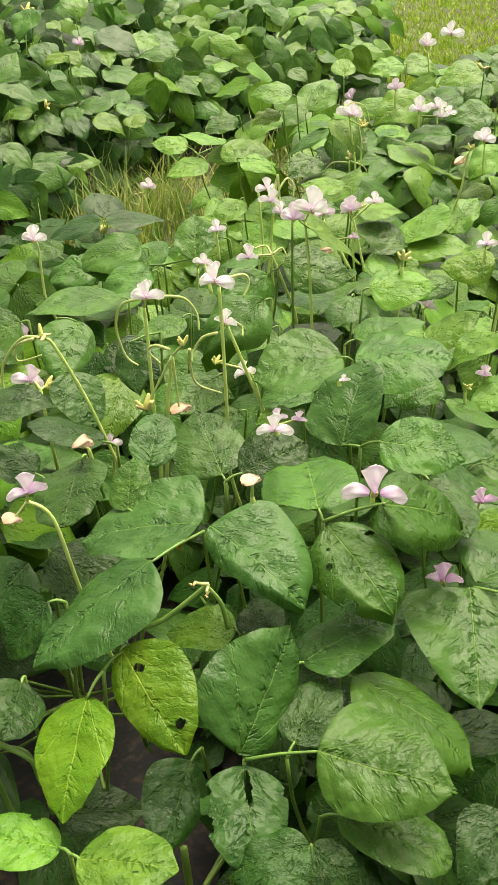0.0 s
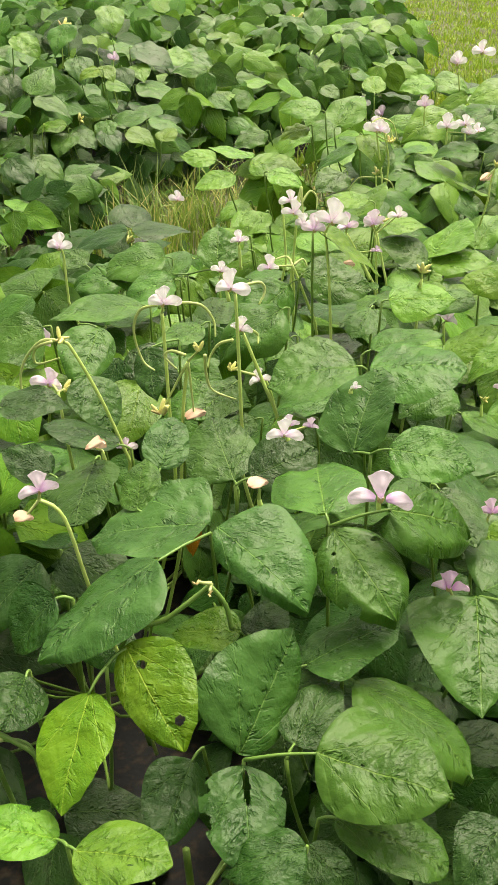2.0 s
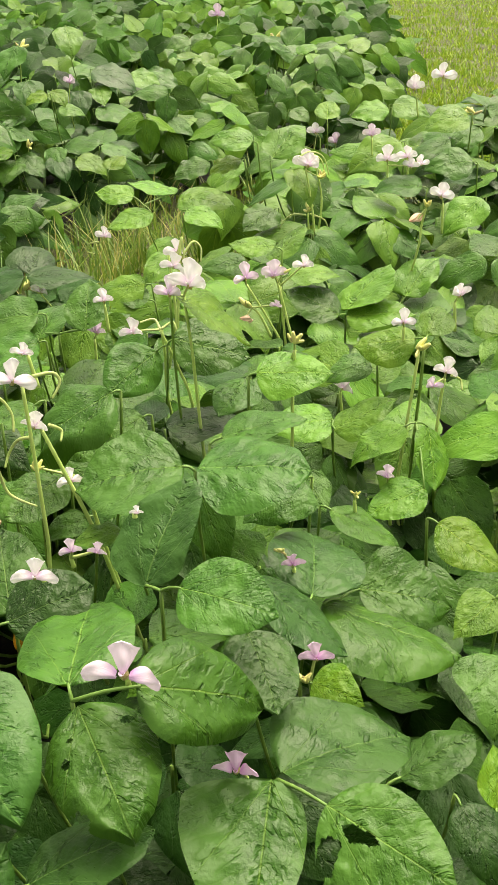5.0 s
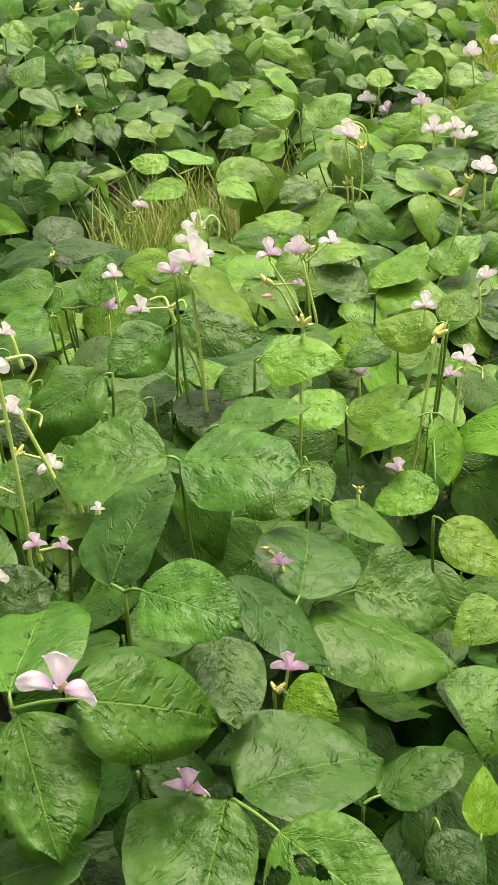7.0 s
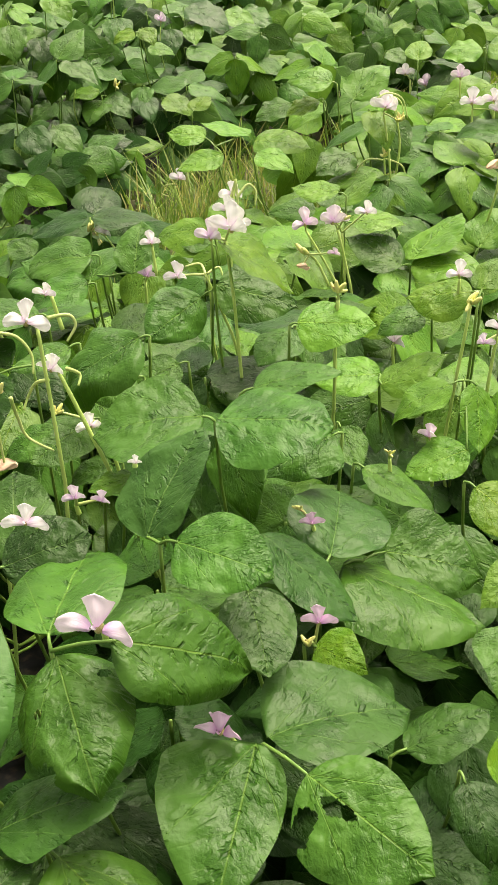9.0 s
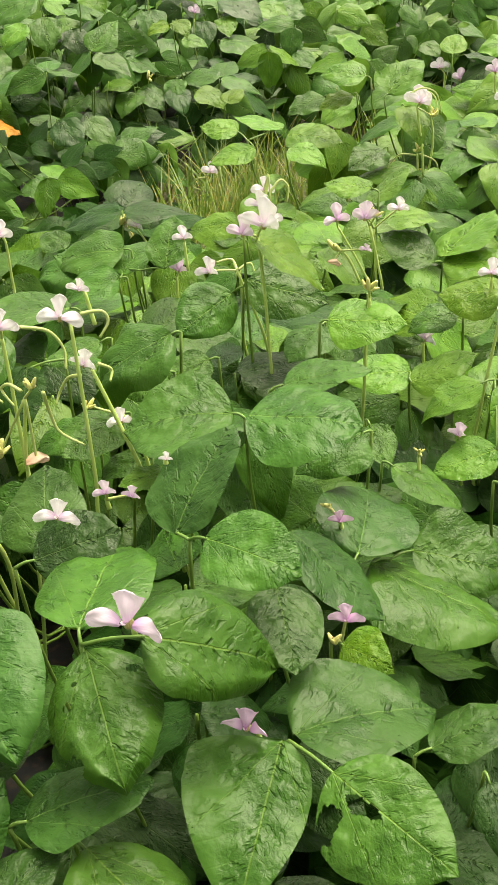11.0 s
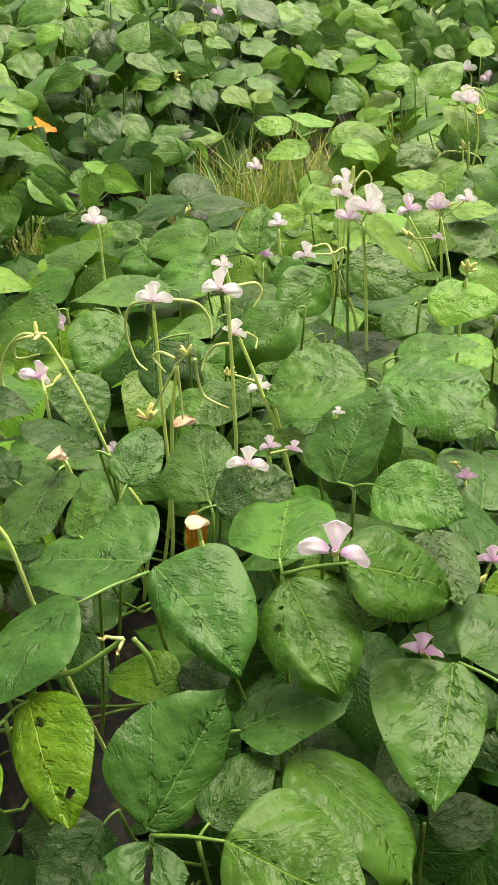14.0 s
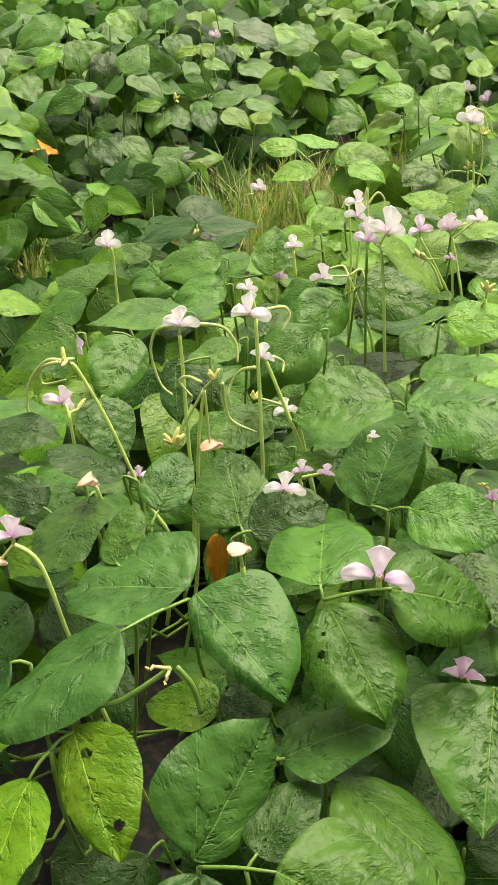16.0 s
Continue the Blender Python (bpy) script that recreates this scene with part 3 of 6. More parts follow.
def flower(stalk, place, size, kind, opening=None):
    """A pea flower (white, lilac or pink), a head of yellowish buds, or a withered tan petal."""
    rd = flower_dice
    size *= 0.88
    # bigger flowers tilt less, set to look right from the camera
    tilt_share = min(1.0, 0.03 / size)
    base = Matrix.Translation(place) @ Euler((radians(rd.uniform(-8, 12) * tilt_share), radians(rd.uniform(-12, 12) * tilt_share), radians(rd.uniform(-28, 28) * (0.35 if place[1] < 1.0 else 1.0)))).to_matrix().to_4x4()
    base = base @ Matrix.Diagonal((size, size, size, 1.0))
    top = Vector(stalk["fork"])
    gap = (Vector(place) - top).length
    if 0.006 < gap < 0.09:
        mid = top.lerp(Vector(place), 0.5) + Vector((0, 0.003, -0.002))
        part("pedicel", mesh_of("pedicel", *tube([top, mid, Vector(place) + Vector((0, 0.004, -0.15 * size))], 0.0019, 0.0013, 5, 3), POD), stalk)
    if kind == "s":
        for k in range(4):
            m = base @ pose(rd.uniform(-0.2, 0.2), rd.uniform(-0.1, 0.1), -0.2, rd.uniform(-50, 50), rd.uniform(-60, 60), rd.uniform(0, 360))
            part("bract", BUDS[2], stalk, m, "dry straw-coloured bract")
        return
    if kind == "y":
        for k in range(5):
            m = base @ pose(rd.uniform(-0.12, 0.12), rd.uniform(-0.1, 0.1), -0.2, rd.uniform(-50, 50), rd.uniform(-75, 75), rd.uniform(0, 360))
            part("bud" if k < 3 else "bract", BUDS[k % 3], stalk, m, "yellow-green flower bud")
        return
    if kind == "t":
        m = base @ pose(-0.4, 0, 0.0, rd.uniform(-30, 10), rd.uniform(60, 110), rd.uniform(-30, 30))
        part("withered_petal", WITHERED[rd.randrange(2)], stalk, m, "withered tan flower hanging on the stalk")
        return
    big, spread = rd.uniform(0.8, 1.12), rd.uniform(48, 82)
    wide, apart = rd.uniform(0.8, 1.1), 0.04
    if opening:
        big, spread, wide, apart = 0.95, opening, 1.10, 0.12
        base = Matrix.Translation(place) @ Matrix.Diagonal((size, size, size, 1.0))
    part("standard_petal", STANDARD[kind], stalk, base @ pose(0, 0.04, -0.14, rd.uniform(-6, 12), 0, 0) @ Matrix.Diagonal((big * wide, big, big, 1.0)), FLOWER_LABEL[kind])
    for side in (-1, 1):
        m = base @ pose(apart * side, -0.05, -0.16, rd.uniform(-5, 20) * tilt_share, side * (spread + rd.uniform(-14, 12) * tilt_share), side * rd.uniform(-10, 15) * tilt_share)
        part("wing_petal", WING[kind], stalk, m, FLOWER_LABEL[kind])
    part("keel_petal", KEEL[kind], stalk, base @ pose(0, -0.05, -0.13, 35, 0, 0))
    part("calyx", CALYX, stalk, base @ pose(0, 0.05, -0.30, -5, 0, 0))


# ---------------------------------------------------------------- leaves, flowers and pods of the top, plant by plant
P = {}
P[1] = plant(-0.20, 0.43)
P[9] = plant(-0.06, 0.71)
P[10] = plant(0.23, 0.73)
P[17] = plant(-0.23, 1.03)
P[18] = plant(0.13, 1.03)
P[19] = plant(0.36, 1.07)
P[24] = plant(-0.43, 1.39)
P[25] = plant(-0.12, 1.38)
P[26] = plant(0.21, 1.40)
P[27] = plant(0.51, 1.39)
P[32] = plant(-0.19, 1.64)
P[33] = plant(0.13, 1.62)
P[34] = plant(0.39, 1.68)
P[39] = plant(-0.36, 1.98)
P[40] = plant(-0.09, 1.96)
P[41] = plant(0.22, 2.00)
P[42] = plant(0.50, 1.94)
P[47] = plant(0.14, 2.28)
P[48] = plant(0.36, 2.25)
P[53] = plant(0.26, 2.55)
P[54] = plant(0.52, 2.57)
P[59] = plant(0.35, 2.82)
P[60] = plant(0.71, 2.89)
P[64] = plant(0.52, 3.17)
P[65] = plant(0.82, 3.13)
P[69] = plant(0.41, 3.45)
P[70] = plant(0.71, 3.42)
P[74] = plant(0.84, 3.72)
P[78] = plant(-0.52, 4.05)
P[86] = plant(-0.50, 4.64)
P[87] = plant(-0.16, 4.64)
P[90] = plant(-1.10, 2.90)
P[91] = plant(-0.85, 3.40)
P[92] = plant(-1.20, 3.40)
P[93] = plant(-0.75, 3.85)
P[94] = plant(-1.10, 3.85)
P[95] = plant(-0.60, 4.30)
P[96] = plant(-1.00, 4.30)
P[97] = plant(-0.40, 4.75)
P[98] = plant(-0.10, 5.20)
L = leaf(P[9], (-0.004, 0.615, 0.427))
blade(L, (0.058, 0.603, 0.451), (0.170, 0.562, 0.449), 20, (0.51, 0.37), (0.20, 0.36), 0.87, -0.008, -0.48, "m", holes=((0.52, -0.42, 0.05, 0.06), (0.33, 0.02, 0.012, 0.012)))
blade(L, (-0.008, 0.617, 0.431), (0.040, 0.704, 0.502), 46, (0.49, 0.26), (0.32, 0.38), 0.72, 0.014, -0.28, "n", curl=0.25)
blade(L, (-0.005, 0.613, 0.423), (0.006, 0.524, 0.393), -4, (0.36, 0.42), (0.34, 0.33), 0.57, 0.026, -0.15, "n", holes=((0.22, 0.02, 0.16, 0.03), (0.22, -0.42, 0.05, 0.09), (0.30, 0.44, 0.06, 0.10), (0.55, 0.42, 0.07, 0.06), (0.52, -0.40, 0.08, 0.09), (0.78, 0.30, 0.06, 0.07)))
L = leaf(P[17], (-0.124, 0.642, 0.505))
blade(L, (-0.108, 0.655, 0.517), (-0.053, 0.571, 0.482), 33, (0.40, 0.25), (0.34, 0.32), 0.65, 0.018, -0.07, "y", curl=0.40, holes=((0.22, 0.05, 0.035, 0.04), (0.80, 0.10, 0.03, 0.04)))
blade(L, (-0.137, 0.627, 0.490), (-0.149, 0.537, 0.442), 18, (0.33, 0.37), (0.38, 0.29), 0.73, 0.023, 0.02, "y")
L = leaf(P[18], (-0.043, 0.782, 0.551))
blade(L, (-0.088, 0.729, 0.555), (-0.189, 0.654, 0.501), 13, (0.42, 0.39), (0.33, 0.31), 0.66, 0.029, -0.45, "n", curl=0.30)
blade(L, (-0.045, 0.786, 0.557), (-0.166, 0.809, 0.522), -9, (0.36, 0.50), (0.38, 0.15), 0.62, 0.050, 0.26, "n")
blade(L, (-0.037, 0.784, 0.557), (0.050, 0.704, 0.525), 14, (0.50, 0.20), (0.24, 0.36), 0.65, 0.047, 0.03, "n", curl=0.60)
L = leaf(P[18], (0.071, 0.797, 0.552))
blade(L, (0.067, 0.804, 0.561), (0.060, 0.944, 0.542), -7, (0.36, 0.33), (0.37, 0.38), 0.54, 0.048, 0.14, "m", curl=0.50)
blade(L, (0.126, 0.783, 0.583), (0.224, 0.835, 0.521), 34, (0.36, 0.32), (0.41, 0.25), 0.66, 0.051, 0.06, "m", curl=0.90)
blade(L, (0.076, 0.794, 0.550), (0.131, 0.702, 0.519), 10, (0.41, 0.37), (0.34, 0.42), 0.71, 0.015, -0.33, "m", curl=0.90, holes=((0.74, -0.36, 0.08, 0.14), (0.36, -0.22, 0.030, 0.032), (0.22, -0.14, 0.018, 0.018), (0.24, 0.27, 0.024, 0.045)))
L = leaf(P[18], (0.230, 0.814, 0.459))
blade(L, (0.225, 0.812, 0.460), (0.214, 0.679, 0.423), -1, (0.24, 0.51), (0.35, 0.21), 0.90, 0.021, 0.24, "m")
blade(L, (0.269, 0.779, 0.471), (0.366, 0.718, 0.455), 25, (0.35, 0.45), (0.38, 0.38), 0.83, 0.025, -0.22, "m", holes=((0.27, -0.06, 0.085, 0.055), (0.36, -0.04, 0.06, 0.035), (0.17, -0.24, 0.07, 0.09), (0.20, -0.36, 0.06, 0.10)))
blade(L, (0.233, 0.818, 0.464), (0.346, 0.883, 0.448), -2, (0.50, 0.39), (0.32, 0.33), 0.70, 0.049, 0.35, "n", curl=0.30)
L = leaf(P[19], (0.333, 0.931, 0.329))
blade(L, (0.347, 0.937, 0.336), (0.424, 0.978, 0.359), -8, (0.37, 0.38), (0.36, 0.37), 0.57, 0.025, -0.21, "n")
L = leaf(P[18], (0.121, 0.940, 0.552))
blade(L, (0.139, 0.926, 0.567), (0.227, 0.899, 0.560), 24, (0.44, 0.39), (0.35, 0.32), 0.72, 0.044, 0.02, "m")
blade(L, (0.103, 0.958, 0.542), (0.138, 1.052, 0.606), -17, (0.45, 0.32), (0.28, 0.33), 0.61, 0.046, 0.21, "n")
L = leaf(P[26], (0.130, 1.145, 0.558))
blade(L, (0.118, 1.146, 0.563), (0.004, 1.121, 0.544), -14, (0.57, 0.49), (0.53, 0.37), 0.81, 0.059, 0.35, "m")
blade(L, (0.133, 1.145, 0.561), (0.254, 1.133, 0.571), 13, (0.47, 0.50), (0.34, 0.39), 0.59, 0.029, -0.31, "m")
L = leaf(P[26], (0.291, 1.134, 0.403))
blade(L, (0.313, 1.159, 0.399), (0.423, 1.161, 0.377), 23, (0.52, 0.38), (0.30, 0.37), 0.69, 0.051, 0.34, "m", curl=0.40)
blade(L, (0.271, 1.113, 0.413), (0.426, 1.078, 0.376), -13, (0.39, 0.48), (0.32, 0.27), 0.70, 0.000, -0.60, "m", curl=0.40)
blade(L, (0.196, 1.032, 0.504), (0.294, 0.985, 0.448), -15, (0.37, 0.36), (0.33, 0.44), 0.62, 0.016, -0.27, "n")
L = leaf(P[26], (0.253, 1.071, 0.433))
blade(L, (0.259, 1.087, 0.442), (0.257, 1.223, 0.435), 16, (0.40, 0.43), (0.30, 0.42), 0.70, 0.065, 0.35, "n", curl=0.30)
L = leaf(P[34], (0.288, 1.512, 0.427))
blade(L, (0.291, 1.500, 0.424), (0.379, 1.520, 0.470), 7, (0.38, 0.40), (0.34, 0.29), 0.96, 0.032, -0.27, "l")
blade(L, (0.290, 1.526, 0.430), (0.192, 1.507, 0.421), -18, (0.40, 0.42), (0.33, 0.33), 0.96, 0.030, -0.10, "l")
L = leaf(P[26], (0.133, 1.276, 0.519))
blade(L, (0.147, 1.281, 0.526), (0.249, 1.307, 0.543), -2, (0.39, 0.38), (0.38, 0.36), 0.96, 0.045, 0.17, "m")
L = leaf(P[26], (0.257, 1.234, 0.502))
leaflet(L, (0.248, 1.227, 0.503), (-11, 17, -143), 0.091, 0.070, "m", skew=1)
L = leaf(P[33], (0.242, 1.358, 0.444))
leaflet(L, (0.247, 1.348, 0.444), (5, 23, -63), 0.070, 0.050, "m")
L = leaf(P[34], (0.398, 1.439, 0.472))
leaflet(L, (0.382, 1.429, 0.471), (-4, 26, -158), 0.092, 0.068, "l")
blade(L, (0.407, 1.354, 0.420), (0.328, 1.325, 0.393), -17, (0.36, 0.39), (0.38, 0.31), 0.96, 0.023, -0.12, "l")
blade(L, (0.415, 1.443, 0.466), (0.422, 1.367, 0.407), -33, (0.36, 0.31), (0.37, 0.41), 0.96, 0.018, -0.21, "l")
L = leaf(P[27], (0.399, 1.263, 0.431))
blade(L, (0.411, 1.255, 0.430), (0.486, 1.208, 0.395), 12, (0.38, 0.39), (0.34, 0.39), 0.96, 0.016, -0.25, "y")
L = leaf(P[26], (0.269, 1.281, 0.433))
blade(L, (0.281, 1.276, 0.432), (0.371, 1.239, 0.400), -10, (0.38, 0.37), (0.34, 0.37), 0.96, 0.027, -0.02, "m")
L = leaf(P[33], (0.172, 1.427, 0.541))
blade(L, (0.182, 1.427, 0.545), (0.284, 1.424, 0.550), 25, (0.40, 0.42), (0.35, 0.28), 0.96, 0.031, -0.24, "l")
L = leaf(P[33], (0.169, 1.519, 0.499))
blade(L, (0.164, 1.508, 0.499), (0.130, 1.429, 0.480), -6, (0.40, 0.36), (0.33, 0.34), 0.96, 0.018, -0.26, "m")
L = leaf(P[33], (0.065, 1.472, 0.639))
blade(L, (0.074, 1.469, 0.637), (0.173, 1.471, 0.567), -3, (0.53, 0.41), (0.35, 0.29), 0.96, 0.033, 0.21, "y")
L = leaf(P[40], (0.048, 1.548, 0.532))
blade(L, (0.032, 1.552, 0.521), (-0.030, 1.467, 0.490), -38, (0.35, 0.43), (0.43, 0.34), 0.96, 0.009, -0.33, "m", curl=0.35)
blade(L, (0.056, 1.543, 0.543), (0.170, 1.540, 0.520), 33, (0.40, 0.41), (0.31, 0.40), 0.96, 0.020, -0.18, "m")
L = leaf(P[40], (-0.150, 1.703, 0.482))
blade(L, (-0.090, 1.638, 0.515), (-0.097, 1.726, 0.569), -10, (0.35, 0.34), (0.38, 0.35), 0.96, 0.053, 0.12, "m")
blade(L, (-0.213, 1.769, 0.452), (-0.328, 1.776, 0.470), -16, (0.42, 0.37), (0.35, 0.34), 0.96, 0.017, -0.28, "m")
L = leaf(P[40], (-0.192, 1.713, 0.455))
leaflet(L, (-0.190, 1.724, 0.463), (-9, -19, 80), 0.103, 0.079, "m")
L = leaf(P[32], (-0.290, 1.407, 0.505))
blade(L, (-0.258, 1.405, 0.501), (-0.275, 1.295, 0.452), -18, (0.29, 0.42), (0.36, 0.35), 0.96, 0.027, -0.11, "m", curl=0.35)
L = leaf(P[25], (-0.025, 0.963, 0.487))
blade(L, (-0.030, 0.972, 0.495), (-0.065, 1.069, 0.529), -12, (0.43, 0.37), (0.32, 0.33), 0.70, 0.018, -0.20, "n")
L = leaf(P[17], (-0.116, 0.936, 0.511))
blade(L, (-0.112, 0.949, 0.521), (-0.102, 1.022, 0.551), 13, (0.34, 0.33), (0.36, 0.34), 0.52, 0.043, 0.01, "n")
L = leaf(P[17], (-0.101, 0.816, 0.539))
blade(L, (-0.120, 0.825, 0.546), (-0.120, 0.889, 0.572), -15, (0.33, 0.34), (0.32, 0.31), 0.65, 0.020, -0.18, "m", curl=0.35)
L = leaf(P[25], (-0.183, 0.966, 0.526))
blade(L, (-0.186, 0.955, 0.528), (-0.191, 0.853, 0.508), 18, (0.35, 0.44), (0.34, 0.35), 0.31, 0.036, -0.09, "n")
L = leaf(P[18], (-0.025, 0.894, 0.536))
blade(L, (-0.009, 0.899, 0.543), (0.063, 0.930, 0.561), 28, (0.43, 0.39), (0.40, 0.32), 0.52, 0.046, 0.04, "d")
L = leaf(P[18], (0.085, 0.706, 0.442))
blade(L, (0.097, 0.700, 0.443), (0.202, 0.624, 0.409), -18, (0.40, 0.34), (0.42, 0.35), 0.61, 0.063, 0.06, "m", curl=0.60)
L = leaf(P[18], (0.038, 0.700, 0.454))
blade(L, (0.049, 0.704, 0.457), (0.139, 0.742, 0.481), -5, (0.37, 0.37), (0.36, 0.31), 0.60, 0.037, -0.12, "n")
L = leaf(P[10], (0.033, 0.617, 0.427))
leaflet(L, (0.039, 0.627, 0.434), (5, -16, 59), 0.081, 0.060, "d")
L = leaf(P[9], (0.062, 0.587, 0.388))
blade(L, (0.076, 0.585, 0.394), (0.170, 0.549, 0.377), -6, (0.40, 0.33), (0.34, 0.38), 0.31, 0.043, 0.11, "m")
L = leaf(P[9], (-0.140, 0.519, 0.427))
blade(L, (-0.132, 0.509, 0.435), (-0.053, 0.492, 0.446), 1, (0.42, 0.36), (0.44, 0.35), 0.67, 0.034, -0.13, "l", holes=((0.62, -0.1, 0.02, 0.02),))
blade(L, (-0.150, 0.531, 0.420), (-0.224, 0.535, 0.429), 0, (0.36, 0.37), (0.39, 0.36), 0.49, 0.034, -0.07, "l", holes=((0.35, -0.36, 0.06, 0.06),))
L = leaf(P[9], (0.051, 0.546, 0.404))
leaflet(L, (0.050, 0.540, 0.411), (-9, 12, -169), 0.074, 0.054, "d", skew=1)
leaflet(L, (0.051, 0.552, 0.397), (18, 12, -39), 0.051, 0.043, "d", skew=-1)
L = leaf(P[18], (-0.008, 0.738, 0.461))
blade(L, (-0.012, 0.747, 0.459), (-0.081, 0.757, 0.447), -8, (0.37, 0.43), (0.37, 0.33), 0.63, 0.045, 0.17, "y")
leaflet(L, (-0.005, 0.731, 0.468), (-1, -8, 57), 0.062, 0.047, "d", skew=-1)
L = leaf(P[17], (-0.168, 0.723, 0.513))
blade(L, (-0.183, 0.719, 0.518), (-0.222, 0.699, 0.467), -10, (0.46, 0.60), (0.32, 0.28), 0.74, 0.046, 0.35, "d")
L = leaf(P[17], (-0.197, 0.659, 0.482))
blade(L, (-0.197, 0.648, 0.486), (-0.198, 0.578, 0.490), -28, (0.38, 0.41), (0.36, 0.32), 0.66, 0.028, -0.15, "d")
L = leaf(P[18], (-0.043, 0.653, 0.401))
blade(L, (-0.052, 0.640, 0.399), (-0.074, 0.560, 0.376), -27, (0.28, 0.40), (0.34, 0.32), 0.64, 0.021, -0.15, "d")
L = leaf(P[27], (0.469, 1.074, 0.389))
leaflet(L, (0.466, 1.063, 0.390), (-4, 14, -104), 0.097, 0.080, "m", skew=-1)
L = leaf(P[19], (0.396, 0.906, 0.350))
leaflet(L, (0.400, 0.896, 0.349), (5, 24, -67), 0.075, 0.053, "d", skew=1)
L = leaf(P[19], (0.247, 0.954, 0.439))
leaflet(L, (0.258, 0.949, 0.443), (29, -1, -28), 0.054, 0.047, "y", skew=1)
L = leaf(P[19], (0.192, 0.947, 0.511))
blade(L, (0.198, 0.937, 0.512), (0.229, 0.856, 0.491), -6, (0.40, 0.34), (0.33, 0.32), 0.60, 0.038, -0.02, "n")
L = leaf(P[48], (0.320, 1.958, 0.426))
blade(L, (0.306, 1.897, 0.447), (0.206, 1.933, 0.482), -22, (0.38, 0.39), (0.31, 0.37), 0.96, 0.044, -0.04, "m")
blade(L, (0.319, 1.963, 0.432), (0.405, 2.061, 0.491), -13, (0.36, 0.43), (0.34, 0.41), 0.96, 0.025, -0.10, "l")
blade(L, (0.321, 1.953, 0.423), (0.447, 1.944, 0.434), 14, (0.42, 0.38), (0.33, 0.32), 0.96, 0.046, 0.04, "l")
L = leaf(P[48], (0.442, 2.162, 0.375))
leaflet(L, (0.449, 2.170, 0.385), (6, -30, 52), 0.134, 0.100, "l", skew=1)
L = leaf(P[34], (0.420, 1.581, 0.535))
blade(L, (0.406, 1.579, 0.537), (0.315, 1.589, 0.520), -23, (0.47, 0.39), (0.40, 0.33), 0.96, 0.003, -0.50, "y")
L = leaf(P[34], (0.410, 1.514, 0.553))
leaflet(L, (0.414, 1.525, 0.562), (-2, -23, 71), 0.076, 0.056, "l", skew=-1)
L = leaf(P[53], (-0.124, 2.448, 0.491))
blade(L, (-0.100, 2.425, 0.480), (-0.198, 2.383, 0.454), -14, (0.39, 0.40), (0.33, 0.32), 0.96, 0.034, -0.03, "l")
blade(L, (-0.056, 2.529, 0.500), (-0.173, 2.537, 0.520), -1, (0.39, 0.39), (0.34, 0.33), 0.96, 0.021, -0.14, "l")
blade(L, (-0.148, 2.471, 0.504), (-0.240, 2.482, 0.510), -24, (0.40, 0.40), (0.33, 0.33), 0.96, 0.035, -0.04, "l")
blade(L, (-0.075, 2.692, 0.442), (0.069, 2.656, 0.437), 20, (0.38, 0.37), (0.31, 0.31), 0.96, 0.043, 0.02, "l")
L = leaf(P[53], (-0.028, 2.378, 0.498))
leaflet(L, (-0.017, 2.373, 0.500), (16, 12, -23), 0.093, 0.073, "l")
L = leaf(P[69], (-0.029, 3.126, 0.439))
leaflet(L, (-0.039, 3.121, 0.438), (-21, 22, -153), 0.115, 0.092, "m")
L = leaf(P[59], (0.123, 2.681, 0.580))
leaflet(L, (0.111, 2.683, 0.585), (-26, -4, 172), 0.111, 0.091, "l")
L = leaf(P[64], (0.151, 2.759, 0.518))
leaflet(L, (0.157, 2.767, 0.528), (9, -30, 53), 0.148, 0.115, "l")
L = leaf(P[69], (0.189, 3.084, 0.473))
leaflet(L, (0.178, 3.080, 0.473), (-16, 21, -158), 0.131, 0.103, "m")
L = leaf(P[64], (0.086, 2.794, 0.516))
leaflet(L, (0.078, 2.787, 0.515), (-6, 26, -139), 0.114, 0.087, "l")
L = leaf(P[59], (0.205, 2.532, 0.559))
leaflet(L, (0.211, 2.523, 0.557), (-0, 31, -59), 0.105, 0.078, "y")
L = leaf(P[69], (0.301, 3.329, 0.506))
leaflet(L, (0.301, 3.339, 0.516), (-1, -29, 90), 0.102, 0.078, "y")
L = leaf(P[47], (0.202, 1.970, 0.541))
blade(L, (0.189, 1.973, 0.546), (0.102, 1.997, 0.545), -13, (0.41, 0.39), (0.35, 0.33), 0.96, 0.019, -0.19, "l")
L = leaf(P[47], (0.197, 2.113, 0.460))
blade(L, (0.179, 2.120, 0.471), (0.242, 2.194, 0.528), -16, (0.38, 0.38), (0.33, 0.32), 0.96, 0.022, -0.26, "l")
L = leaf(P[40], (-0.183, 1.761, 0.491))
leaflet(L, (-0.195, 1.760, 0.493), (-24, 10, -178), 0.127, 0.105, "m")
L = leaf(P[39], (-0.286, 1.860, 0.415))
leaflet(L, (-0.297, 1.857, 0.417), (-26, 8, -168), 0.114, 0.096, "m", skew=1, rolled=True)
L = leaf(P[47], (-0.382, 1.983, 0.390))
leaflet(L, (-0.392, 1.989, 0.396), (-22, -14, 147), 0.079, 0.061, "m")
L = leaf(P[32], (-0.085, 1.356, 0.533))
blade(L, (-0.095, 1.348, 0.531), (-0.162, 1.306, 0.513), -3, (0.40, 0.39), (0.33, 0.35), 0.96, 0.028, -0.17, "m")
L = leaf(P[32], (-0.197, 1.541, 0.481))
blade(L, (-0.209, 1.539, 0.485), (-0.359, 1.494, 0.476), 0, (0.37, 0.40), (0.36, 0.33), 0.96, 0.036, 0.07, "m")
L = leaf(P[40], (-0.158, 1.655, 0.488))
